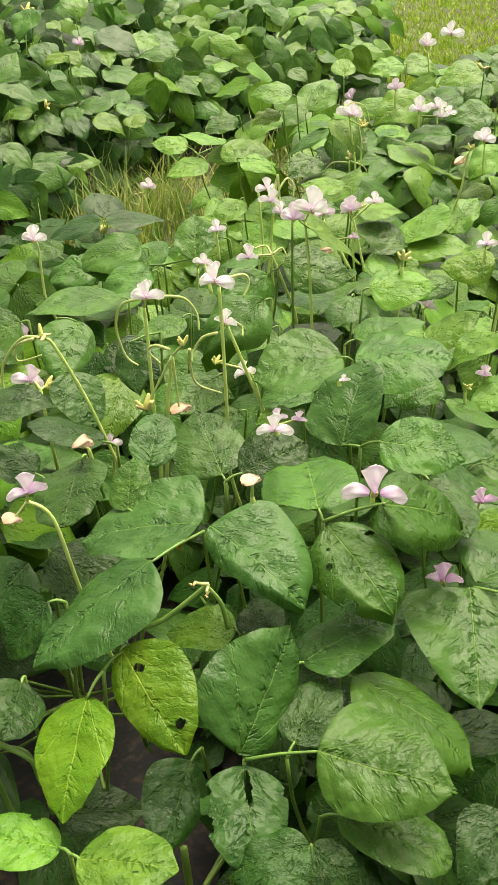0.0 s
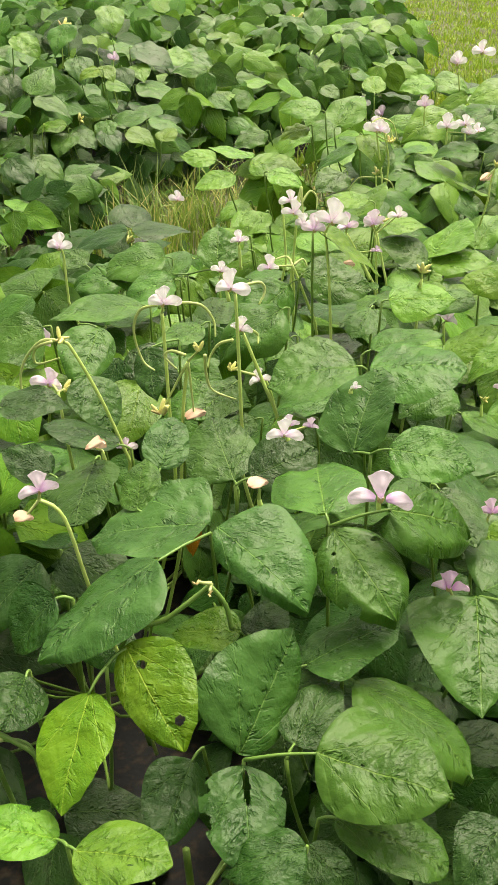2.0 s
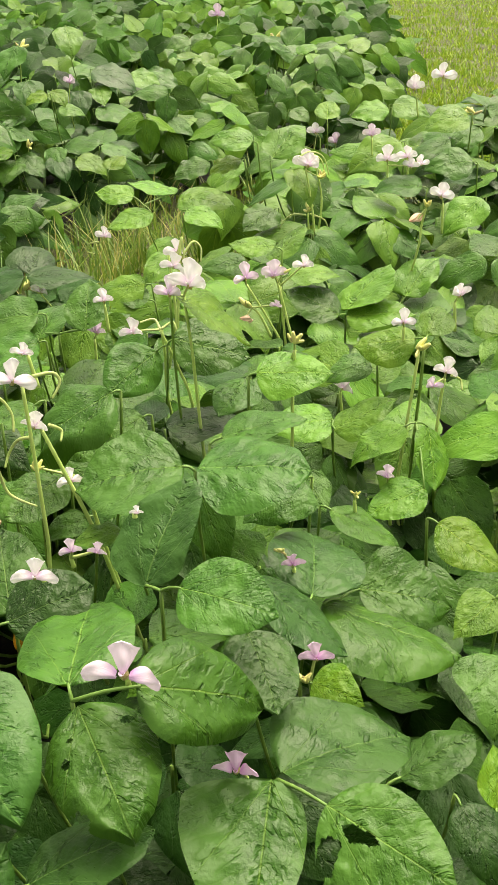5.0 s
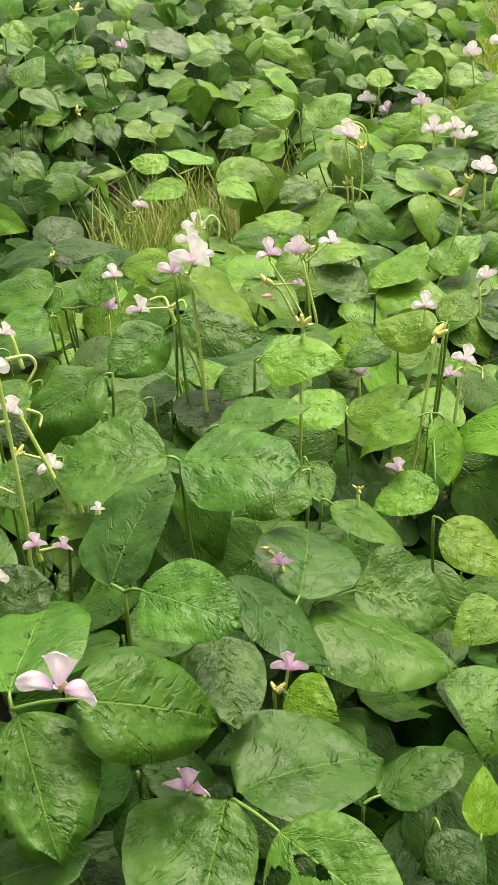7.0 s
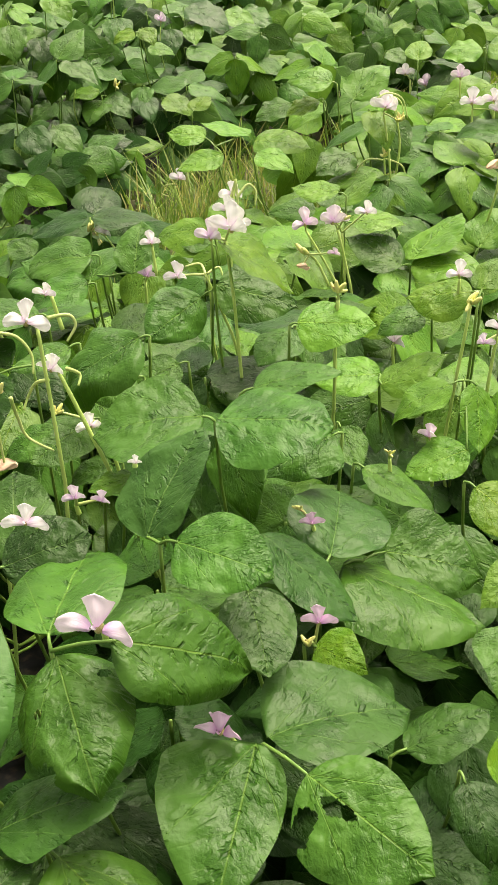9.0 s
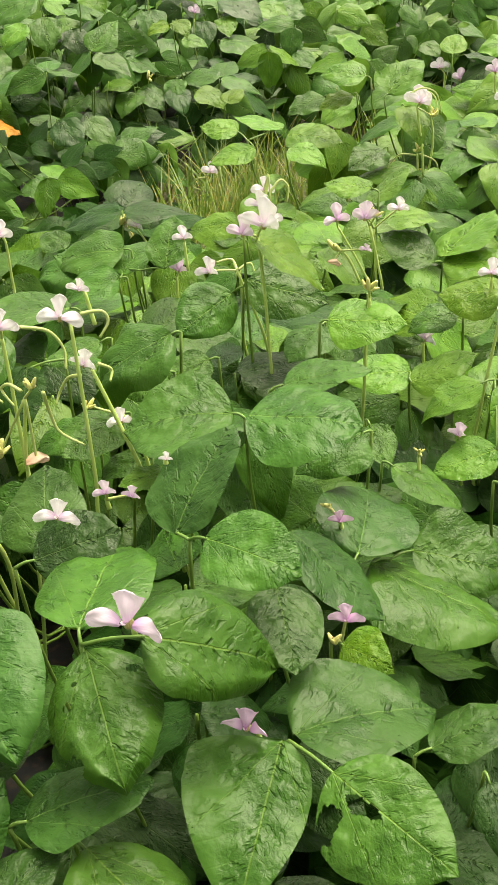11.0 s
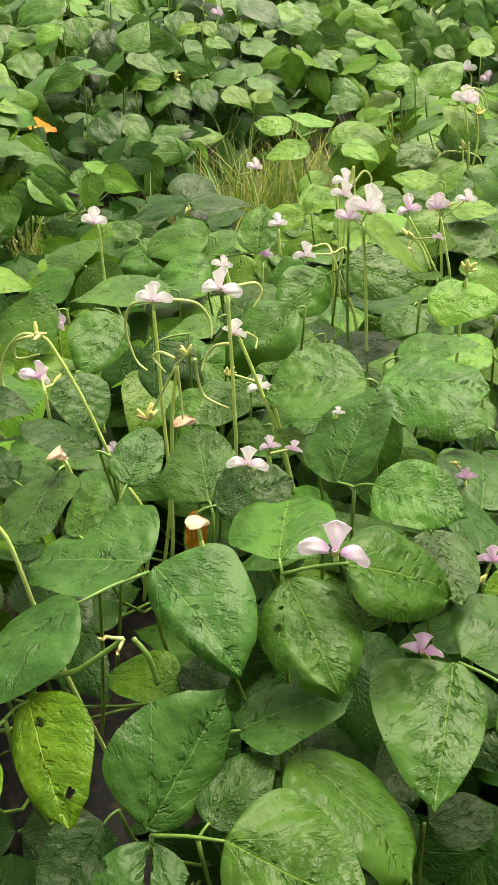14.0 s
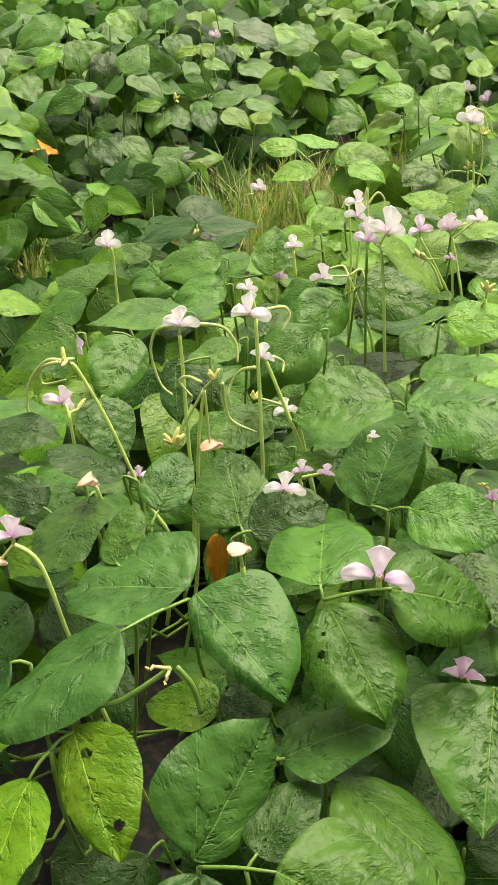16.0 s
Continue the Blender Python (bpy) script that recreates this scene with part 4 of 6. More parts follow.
leaflet(L, (-0.168, 1.650, 0.489), (-19, 12, -156), 0.097, 0.079, "m")
L = leaf(P[64], (0.501, 2.959, 0.531))
leaflet(L, (0.490, 2.955, 0.530), (-28, 21, -159), 0.168, 0.138, "l")
L = leaf(P[65], (0.673, 2.809, 0.511))
leaflet(L, (0.661, 2.808, 0.514), (-34, 4, -175), 0.125, 0.108, "m")
L = leaf(P[60], (0.683, 2.695, 0.454))
leaflet(L, (0.674, 2.689, 0.452), (-18, 28, -147), 0.138, 0.106, "l")
L = leaf(P[59], (0.525, 2.582, 0.502))
leaflet(L, (0.513, 2.583, 0.506), (-20, 1, 176), 0.116, 0.093, "m")
L = leaf(P[69], (0.485, 3.246, 0.566))
leaflet(L, (0.474, 3.244, 0.567), (-29, 12, -171), 0.111, 0.091, "l")
L = leaf(P[74], (0.490, 3.438, 0.542))
leaflet(L, (0.501, 3.435, 0.544), (29, 9, -16), 0.127, 0.107, "l")
L = leaf(P[70], (0.693, 3.103, 0.578))
leaflet(L, (0.681, 3.101, 0.579), (-29, 15, -169), 0.139, 0.115, "l")
L = leaf(P[25], (-0.159, 1.044, 0.492))
blade(L, (-0.174, 1.044, 0.498), (-0.265, 1.050, 0.522), 5, (0.38, 0.38), (0.34, 0.39), 0.45, 0.038, -0.20, "d")
L = leaf(P[24], (-0.300, 0.958, 0.584))
leaflet(L, (-0.288, 0.959, 0.589), (13, -5, 8), 0.076, 0.060, "d")
L = leaf(P[25], (-0.229, 0.960, 0.495))
leaflet(L, (-0.240, 0.964, 0.502), (-20, -15, 160), 0.068, 0.052, "d")
L = leaf(P[32], (-0.335, 1.414, 0.497))
leaflet(L, (-0.346, 1.410, 0.497), (-30, 16, -162), 0.117, 0.104, "m", skew=1)
L = leaf(P[25], (-0.222, 1.150, 0.538))
blade(L, (-0.227, 1.140, 0.545), (-0.191, 1.080, 0.495), -5, (0.40, 0.42), (0.34, 0.35), 0.70, 0.030, -0.10, "n")
L = leaf(P[91], (-1.006, 2.832, 0.270))
leaflet(L, (-0.999, 2.825, 0.268), (8, 30, -47), 0.150, 0.114, "m")
L = leaf(P[93], (-0.773, 3.714, 0.312))
leaflet(L, (-0.771, 3.720, 0.297), (-4, 24, -102), 0.128, 0.103, "m")
leaflet(L, (-0.772, 3.771, 0.302), (16, 28, -31), 0.135, 0.103, "m")
leaflet(L, (-0.775, 3.707, 0.327), (-18, 6, -170), 0.116, 0.093, "l")
L = leaf(P[94], (-1.288, 3.676, 0.424))
leaflet(L, (-1.281, 3.668, 0.423), (13, 28, -46), 0.160, 0.127, "m")
L = leaf(P[94], (-1.116, 3.603, 0.377))
leaflet(L, (-1.107, 3.610, 0.384), (24, -16, 36), 0.111, 0.091, "m")
L = leaf(P[94], (-1.093, 3.571, 0.397))
leaflet(L, (-1.094, 3.560, 0.398), (-8, 15, -91), 0.103, 0.084, "m")
L = leaf(P[95], (-0.771, 3.952, 0.533))
leaflet(L, (-0.767, 3.943, 0.530), (7, 33, -68), 0.146, 0.114, "m")
L = leaf(P[86], (-0.621, 4.358, 0.359))
leaflet(L, (-0.609, 4.358, 0.360), (13, 14, -1), 0.233, 0.183, "m")
L = leaf(P[95], (-0.679, 4.064, 0.288))
leaflet(L, (-0.667, 4.062, 0.289), (22, 16, -13), 0.134, 0.107, "m")
L = leaf(P[78], (-0.576, 3.779, 0.297))
leaflet(L, (-0.566, 3.775, 0.297), (19, 20, -19), 0.130, 0.102, "l")
L = leaf(P[91], (-0.806, 3.289, 0.316))
leaflet(L, (-0.797, 3.284, 0.314), (17, 30, -28), 0.132, 0.098, "m")
L = leaf(P[91], (-0.887, 3.253, 0.314))
leaflet(L, (-0.879, 3.246, 0.313), (22, 28, -37), 0.144, 0.111, "d")
L = leaf(P[78], (-0.411, 3.513, 0.306))
leaflet(L, (-0.407, 3.523, 0.315), (6, -23, 68), 0.100, 0.078, "y")
L = leaf(P[91], (-1.012, 3.044, 0.358))
blade(L, (-1.102, 3.252, 0.299), (-1.002, 3.237, 0.265), 12, (0.32, 0.40), (0.30, 0.42), 0.85, 0.02, -0.30, "o", holes=((0.72, 0.30, 0.16, 0.16), (0.45, -0.42, 0.16, 0.14), (0.86, -0.22, 0.10, 0.10)))
L = leaf(P[25], (-0.123, 1.224, 0.203))
leaflet(L, (-0.108, 1.235, 0.290), (20, 74, -80), 0.080, 0.034, "o")
L = leaf(P[96], (-1.172, 3.928, 0.569))
leaflet(L, (-1.181, 3.923, 0.569), (-27, 19, -150), 0.207, 0.172, "m")
L = leaf(P[94], (-1.369, 3.629, 0.304))
leaflet(L, (-1.359, 3.623, 0.304), (29, 16, -29), 0.112, 0.090, "m")
L = leaf(P[94], (-1.087, 3.603, 0.531))
leaflet(L, (-1.093, 3.595, 0.530), (-18, 26, -128), 0.116, 0.094, "l")
L = leaf(P[94], (-1.090, 3.751, 0.535))
leaflet(L, (-1.086, 3.743, 0.532), (8, 38, -67), 0.150, 0.112, "m")
L = leaf(P[96], (-1.006, 3.775, 0.491))
leaflet(L, (-1.000, 3.766, 0.489), (11, 29, -56), 0.129, 0.100, "d")
L = leaf(P[96], (-1.127, 3.942, 0.308))
leaflet(L, (-1.116, 3.942, 0.310), (27, 11, 3), 0.179, 0.148, "d")
L = leaf(P[96], (-0.954, 3.796, 0.268))
leaflet(L, (-0.961, 3.788, 0.267), (-21, 25, -134), 0.119, 0.097, "m")
L = leaf(P[94], (-0.932, 3.759, 0.283))
leaflet(L, (-0.926, 3.750, 0.282), (11, 26, -54), 0.127, 0.100, "m")
L = leaf(P[92], (-1.058, 3.172, 0.346))
leaflet(L, (-1.066, 3.165, 0.345), (-26, 23, -142), 0.108, 0.091, "m")
L = leaf(P[94], (-1.007, 3.574, 0.177))
leaflet(L, (-1.016, 3.566, 0.177), (-29, 16, -138), 0.138, 0.120, "l")
L = leaf(P[91], (-0.942, 2.984, 0.300))
leaflet(L, (-0.953, 2.979, 0.301), (-25, 14, -157), 0.138, 0.115, "m")
L = leaf(P[91], (-0.944, 3.067, 0.169))
leaflet(L, (-0.934, 3.062, 0.169), (21, 18, -28), 0.098, 0.076, "m")
L = leaf(P[91], (-0.934, 3.123, 0.175))
leaflet(L, (-0.923, 3.122, 0.175), (15, 18, -4), 0.145, 0.112, "m")
L = leaf(P[92], (-1.036, 2.926, 0.148))
leaflet(L, (-1.031, 2.917, 0.146), (3, 32, -62), 0.126, 0.093, "m")
L = leaf(P[91], (-0.858, 2.865, 0.134))
leaflet(L, (-0.867, 2.859, 0.133), (-26, 21, -147), 0.108, 0.091, "d")
L = leaf(P[90], (-0.870, 2.777, 0.131))
leaflet(L, (-0.860, 2.772, 0.131), (18, 21, -28), 0.106, 0.081, "l")
L = leaf(P[90], (-0.971, 2.775, 0.075))
leaflet(L, (-0.961, 2.771, 0.074), (21, 21, -22), 0.116, 0.089, "l")
L = leaf(P[90], (-0.862, 2.726, 0.073))
leaflet(L, (-0.852, 2.720, 0.073), (19, 21, -33), 0.109, 0.084, "l")
L = leaf(P[93], (-0.914, 3.393, 0.114))
leaflet(L, (-0.902, 3.393, 0.117), (22, 8, 3), 0.118, 0.095, "m")
L = leaf(P[95], (-0.691, 3.999, 0.491))
leaflet(L, (-0.684, 3.990, 0.490), (12, 22, -53), 0.098, 0.076, "y")
L = leaf(P[86], (-0.651, 4.269, 0.450))
leaflet(L, (-0.649, 4.260, 0.446), (5, 40, -76), 0.138, 0.101, "d")
L = leaf(P[95], (-0.696, 4.051, 0.411))
leaflet(L, (-0.684, 4.051, 0.414), (22, 8, -1), 0.101, 0.081, "l")
L = leaf(P[86], (-0.621, 4.480, 0.433))
leaflet(L, (-0.617, 4.471, 0.431), (6, 32, -67), 0.122, 0.093, "l")
L = leaf(P[78], (-0.651, 3.834, 0.326))
leaflet(L, (-0.650, 3.824, 0.324), (4, 32, -87), 0.114, 0.086, "m")
L = leaf(P[78], (-0.655, 3.794, 0.301))
leaflet(L, (-0.650, 3.785, 0.299), (7, 28, -59), 0.125, 0.096, "d")
L = leaf(P[95], (-0.748, 3.972, 0.149))
leaflet(L, (-0.745, 3.963, 0.146), (6, 36, -73), 0.154, 0.116, "d")
L = leaf(P[95], (-0.710, 4.009, 0.148))
leaflet(L, (-0.699, 4.004, 0.149), (27, 16, -23), 0.112, 0.091, "d")
L = leaf(P[98], (-0.533, 4.668, 0.445))
leaflet(L, (-0.521, 4.665, 0.446), (27, 16, -12), 0.154, 0.125, "l")
L = leaf(P[98], (0.240, 5.792, 0.314))
leaflet(L, (0.230, 5.788, 0.314), (-25, 17, -157), 0.105, 0.085, "l")
L = leaf(P[98], (0.241, 5.702, 0.278))
leaflet(L, (0.247, 5.693, 0.276), (10, 28, -57), 0.172, 0.138, "m")
L = leaf(P[98], (0.110, 5.621, 0.189))
leaflet(L, (0.114, 5.611, 0.187), (7, 29, -66), 0.140, 0.110, "m")
L = leaf(P[87], (0.164, 4.520, 0.335))
leaflet(L, (0.173, 4.513, 0.335), (24, 18, -37), 0.101, 0.082, "m")
L = leaf(P[98], (-0.120, 5.384, 0.251))
leaflet(L, (-0.109, 5.382, 0.252), (30, 14, -11), 0.212, 0.178, "d")
L = leaf(P[97], (-0.514, 4.641, 0.279))
leaflet(L, (-0.502, 4.639, 0.280), (21, 15, -13), 0.205, 0.165, "m")
L = leaf(P[86], (-0.424, 4.422, 0.245))
leaflet(L, (-0.418, 4.414, 0.243), (7, 30, -55), 0.176, 0.138, "d")
L = leaf(P[98], (-0.247, 4.771, 0.209))
leaflet(L, (-0.253, 4.762, 0.208), (-13, 26, -120), 0.146, 0.118, "m")
L = leaf(P[98], (-0.187, 4.785, 0.183))
leaflet(L, (-0.185, 4.775, 0.181), (3, 32, -80), 0.163, 0.129, "d")
L = leaf(P[59], (0.090, 2.697, 0.543))
leaflet(L, (0.080, 2.693, 0.542), (-16, 22, -156), 0.087, 0.068, "y")
L = leaf(P[59], (0.179, 2.550, 0.460))
leaflet(L, (0.171, 2.542, 0.460), (-23, 19, -137), 0.105, 0.085, "m")
L = leaf(P[59], (-0.067, 2.658, 0.350))
leaflet(L, (-0.077, 2.652, 0.350), (-13, 19, -147), 0.096, 0.075, "l")
L = leaf(P[47], (-0.012, 2.158, 0.469))
leaflet(L, (-0.019, 2.150, 0.468), (-10, 24, -132), 0.095, 0.073, "l")
L = leaf(P[47], (0.203, 1.942, 0.500))
leaflet(L, (0.215, 1.944, 0.504), (14, -4, 7), 0.093, 0.073, "l")
L = leaf(P[47], (-0.039, 2.011, 0.423))
leaflet(L, (-0.051, 2.013, 0.427), (-24, -3, 170), 0.072, 0.058, "m")
L = leaf(P[33], (-0.004, 1.355, 0.492))
leaflet(L, (-0.013, 1.347, 0.494), (-26, 8, -139), 0.068, 0.057, "m", skew=1)
L = leaf(P[33], (0.045, 1.395, 0.496))
leaflet(L, (0.035, 1.388, 0.497), (-19, 14, -142), 0.074, 0.059, "m")
L = leaf(P[25], (-0.035, 1.259, 0.484))
blade(L, (-0.045, 1.249, 0.484), (-0.095, 1.181, 0.463), -14, (0.40, 0.42), (0.33, 0.36), 0.50, 0.028, -0.14, "m")
L = leaf(P[25], (-0.124, 1.294, 0.531))
blade(L, (-0.167, 1.276, 0.525), (-0.149, 1.208, 0.477), 28, (0.31, 0.32), (0.35, 0.32), 0.96, 0.024, -0.15, "d", curl=0.35)
L = leaf(P[25], (-0.072, 1.246, 0.464))
leaflet(L, (-0.083, 1.242, 0.465), (-21, 14, -159), 0.070, 0.057, "m")
L = leaf(P[25], (-0.003, 1.235, 0.438))
leaflet(L, (-0.013, 1.229, 0.440), (-15, 12, -150), 0.056, 0.044, "m")
L = leaf(P[26], (0.068, 1.100, 0.511))
leaflet(L, (0.056, 1.096, 0.512), (-7, 11, -161), 0.052, 0.039, "l")
L = leaf(P[25], (0.031, 1.271, 0.590))
leaflet(L, (0.021, 1.266, 0.590), (-19, 24, -150), 0.114, 0.093, "m", rolled=True)
L = leaf(P[42], (0.355, 1.612, 0.487))
leaflet(L, (0.344, 1.608, 0.488), (-19, 15, -160), 0.073, 0.058, "m")
L = leaf(P[47], (-0.048, 2.038, 0.448))
leaflet(L, (-0.060, 2.037, 0.449), (-31, 12, -179), 0.102, 0.089, "l", skew=1)
L = leaf(P[96], (-0.815, 4.067, 0.634))
leaflet(L, (-0.818, 4.057, 0.631), (0, 35, -107), 0.155, 0.120, "m")
L = leaf(P[86], (-0.732, 4.475, 0.659))
leaflet(L, (-0.729, 4.467, 0.656), (1, 38, -69), 0.157, 0.120, "l")
L = leaf(P[94], (-0.956, 3.756, 0.625))
leaflet(L, (-0.947, 3.750, 0.624), (22, 26, -31), 0.131, 0.102, "l")
L = leaf(P[78], (-0.642, 3.775, 0.510))
leaflet(L, (-0.653, 3.769, 0.511), (-25, 16, -153), 0.084, 0.068, "y")
L = leaf(P[86], (-0.658, 4.545, 0.483))
leaflet(L, (-0.646, 4.543, 0.484), (20, 18, -13), 0.204, 0.163, "d")
L = leaf(P[98], (-0.472, 4.724, 0.442))
leaflet(L, (-0.461, 4.720, 0.443), (27, 17, -22), 0.174, 0.143, "m")
L = leaf(P[98], (-0.294, 5.858, 0.485))
leaflet(L, (-0.298, 5.849, 0.482), (-7, 33, -114), 0.179, 0.142, "m")
L = leaf(P[98], (-0.375, 5.732, 0.481))
leaflet(L, (-0.384, 5.726, 0.480), (-24, 23, -145), 0.148, 0.121, "m")
L = leaf(P[98], (-0.020, 5.274, 0.430))
leaflet(L, (-0.019, 5.265, 0.426), (3, 38, -84), 0.165, 0.127, "l")
L = leaf(P[98], (-0.021, 5.286, 0.414))
leaflet(L, (-0.028, 5.278, 0.411), (-18, 32, -132), 0.135, 0.104, "l")
L = leaf(P[98], (0.418, 6.656, 0.407))
leaflet(L, (0.417, 6.647, 0.404), (2, 41, -96), 0.189, 0.145, "l")
L = leaf(P[98], (0.120, 5.587, 0.194))
leaflet(L, (0.124, 5.577, 0.191), (7, 31, -69), 0.145, 0.114, "d")
L = leaf(P[98], (0.206, 5.452, 0.190))
leaflet(L, (0.210, 5.443, 0.187), (8, 31, -68), 0.152, 0.119, "m")
L = leaf(P[98], (0.133, 5.166, 0.398))
leaflet(L, (0.142, 5.159, 0.398), (25, 19, -35), 0.110, 0.090, "l")
L = leaf(P[70], (0.738, 3.191, 0.526))
leaflet(L, (0.729, 3.185, 0.525), (-25, 22, -145), 0.107, 0.085, "m")
L = leaf(P[10], (0.231, 0.602, 0.384))
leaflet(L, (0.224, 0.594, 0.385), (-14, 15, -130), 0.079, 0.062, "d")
L = leaf(P[19], (0.332, 0.725, 0.417))
leaflet(L, (0.326, 0.715, 0.417), (-11, 17, -121), 0.071, 0.055, "m")
L = leaf(P[19], (0.439, 0.906, 0.312))
leaflet(L, (0.440, 0.916, 0.321), (22, -28, 84), 0.068, 0.043, "y")
L = leaf(P[27], (0.480, 1.173, 0.388))
leaflet(L, (0.472, 1.165, 0.389), (-21, 14, -136), 0.076, 0.060, "l")
S = peduncle(P[17], (-0.119, 1.144, 0.372), (-0.123, 1.144, 0.497), (-0.126, 1.144, 0.589), (-0.128, 1.144, 0.630))
flower(S, (-0.124, 1.132, 0.653), 0.040, "w")
pod(S, (-0.133, 1.144, 0.641), (-0.157, 1.152, 0.630), (-0.166, 1.156, 0.599), (-0.156, 1.154, 0.561), (-0.140, 1.146, 0.551))
pod(S, (-0.107, 1.144, 0.645), (-0.080, 1.154, 0.638), (-0.065, 1.155, 0.618), (-0.062, 1.146, 0.599))
S = peduncle(P[18], (-0.024, 1.108, 0.413), (-0.027, 1.108, 0.492), (-0.031, 1.108, 0.590), (-0.035, 1.108, 0.671))
flower(S, (-0.040, 1.096, 0.688), 0.041, "w")
pod(S, (-0.024, 1.108, 0.682), (-0.006, 1.118, 0.682), (0.000, 1.119, 0.671), (-0.007, 1.110, 0.657))
S = peduncle(P[18], (0.021, 1.128, 0.485), (-0.001, 1.128, 0.546), (-0.020, 1.128, 0.596), (-0.026, 1.128, 0.611))
flower(S, (-0.029, 1.116, 0.626), 0.031, "w")
pod(S, (-0.018, 1.128, 0.618), (-0.009, 1.140, 0.606), (-0.008, 1.130, 0.598))
pod(S, (-0.039, 1.128, 0.603), (-0.057, 1.138, 0.593), (-0.068, 1.139, 0.576), (-0.071, 1.130, 0.564))
S = peduncle(P[18], (0.029, 1.158, 0.426), (0.010, 1.158, 0.511), (-0.001, 1.158, 0.539))
flower(S, (-0.006, 1.146, 0.545), 0.030, "w")
flower(S, (-0.043, 1.146, 0.557), 0.021, "y")
S = peduncle(P[17], (-0.110, 1.104, 0.308), (-0.106, 1.104, 0.411), (-0.101, 1.104, 0.515), (-0.093, 1.104, 0.584))
flower(S, (-0.078, 1.092, 0.607), 0.022, "y")
pod(S, (-0.096, 1.104, 0.592), (-0.114, 1.114, 0.593), (-0.123, 1.115, 0.585), (-0.107, 1.106, 0.572))
pod(S, (-0.072, 1.104, 0.593), (-0.072, 1.114, 0.564), (-0.064, 1.115, 0.540), (-0.034, 1.106, 0.532))
flower(S, (-0.086, 1.092, 0.513), 0.028, "t")
flower(S, (-0.127, 1.092, 0.522), 0.032, "y")
flower(S, (-0.087, 1.092, 0.466), 0.024, "t")
S = peduncle(P[17], (-0.133, 1.084, 0.376), (-0.165, 1.084, 0.444), (-0.200, 1.084, 0.541), (-0.231, 1.084, 0.607), (-0.239, 1.084, 0.614))
flower(S, (-0.240, 1.072, 0.628), 0.023, "y")
pod(S, (-0.239, 1.084, 0.615), (-0.269, 1.093, 0.612), (-0.295, 1.096, 0.580), (-0.299, 1.094, 0.543), (-0.275, 1.086, 0.534))
pod(S, (-0.254, 1.084, 0.615), (-0.277, 1.094, 0.602), (-0.278, 1.095, 0.581), (-0.247, 1.086, 0.593))
S = peduncle(P[17], (-0.256, 1.124, 0.454), (-0.262, 1.124, 0.528))
flower(S, (-0.280, 1.155, 0.530), 0.042, "l")
flower(S, (-0.260, 1.150, 0.522), 0.026, "y")
S = peduncle(P[17], (-0.208, 1.170, 0.445), (-0.214, 1.170, 0.496))
flower(S, (-0.213, 1.158, 0.509), 0.030, "l")
S = peduncle(P[26], (0.112, 1.468, 0.342), (0.100, 1.468, 0.463), (0.093, 1.468, 0.557), (0.084, 1.468, 0.636))
flower(S, (0.093, 1.456, 0.663), 0.051, "w")
flower(S, (0.066, 1.456, 0.648), 0.036, "l")
S = peduncle(P[26], (0.231, 1.447, 0.434), (0.230, 1.447, 0.506), (0.232, 1.447, 0.572))
flower(S, (0.231, 1.435, 0.591), 0.028, "y")
pod(S, (0.232, 1.447, 0.570), (0.220, 1.459, 0.545), (0.190, 1.449, 0.549))
S = peduncle(P[41], (0.226, 1.860, 0.389), (0.213, 1.860, 0.458), (0.197, 1.860, 0.519))
flower(S, (0.190, 1.848, 0.542), 0.044, "l")
flower(S, (0.208, 1.848, 0.545), 0.022, "y")
S = peduncle(P[32], (-0.361, 1.693, 0.411), (-0.367, 1.692, 0.442), (-0.369, 1.692, 0.513), (-0.372, 1.691, 0.528))
flower(S, (-0.373, 1.679, 0.541), 0.043, "w")
S = peduncle(P[53], (-0.253, 2.731, 0.175), (-0.269, 2.731, 0.240), (-0.289, 2.731, 0.311))
flower(S, (-0.274, 2.719, 0.341), 0.045, "w")
pod(S, (-0.293, 2.731, 0.316), (-0.320, 2.741, 0.307), (-0.327, 2.741, 0.288), (-0.306, 2.732, 0.284))
S = peduncle(P[39], (-0.253, 2.137, 0.324), (-0.270, 2.137, 0.356), (-0.293, 2.137, 0.389))
flower(S, (-0.319, 2.125, 0.408), 0.038, "y")
flower(S, (-0.288, 2.125, 0.405), 0.041, "w")
S = peduncle(P[33], (0.036, 1.735, 0.419), (0.039, 1.736, 0.491), (0.044, 1.736, 0.578), (0.050, 1.737, 0.634))
flower(S, (0.038, 1.723, 0.596), 0.038, "w")
flower(S, (0.056, 1.726, 0.574), 0.034, "w")
pod(S, (0.052, 1.738, 0.606), (0.066, 1.750, 0.623), (0.078, 1.753, 0.612), (0.078, 1.744, 0.592))
S = peduncle(P[40], (0.021, 1.814, 0.440), (0.026, 1.814, 0.481), (0.017, 1.813, 0.582))
flower(S, (0.032, 1.803, 0.595), 0.038, "w")
S = peduncle(P[33], (0.080, 1.557, 0.435), (0.060, 1.557, 0.495), (0.037, 1.557, 0.552))
flower(S, (-0.001, 1.545, 0.556), 0.035, "w")
pod(S, (0.037, 1.557, 0.552), (0.027, 1.569, 0.563), (0.008, 1.558, 0.562))
pod(S, (0.039, 1.557, 0.553), (0.054, 1.569, 0.559), (0.063, 1.558, 0.543))
S = peduncle(P[33], (0.042, 1.577, 0.427), (0.040, 1.577, 0.498), (0.036, 1.577, 0.546))
S = peduncle(P[53], (0.256, 2.491, 0.271), (0.253, 2.491, 0.388), (0.247, 2.491, 0.465))
flower(S, (0.248, 2.479, 0.478), 0.035, "y")
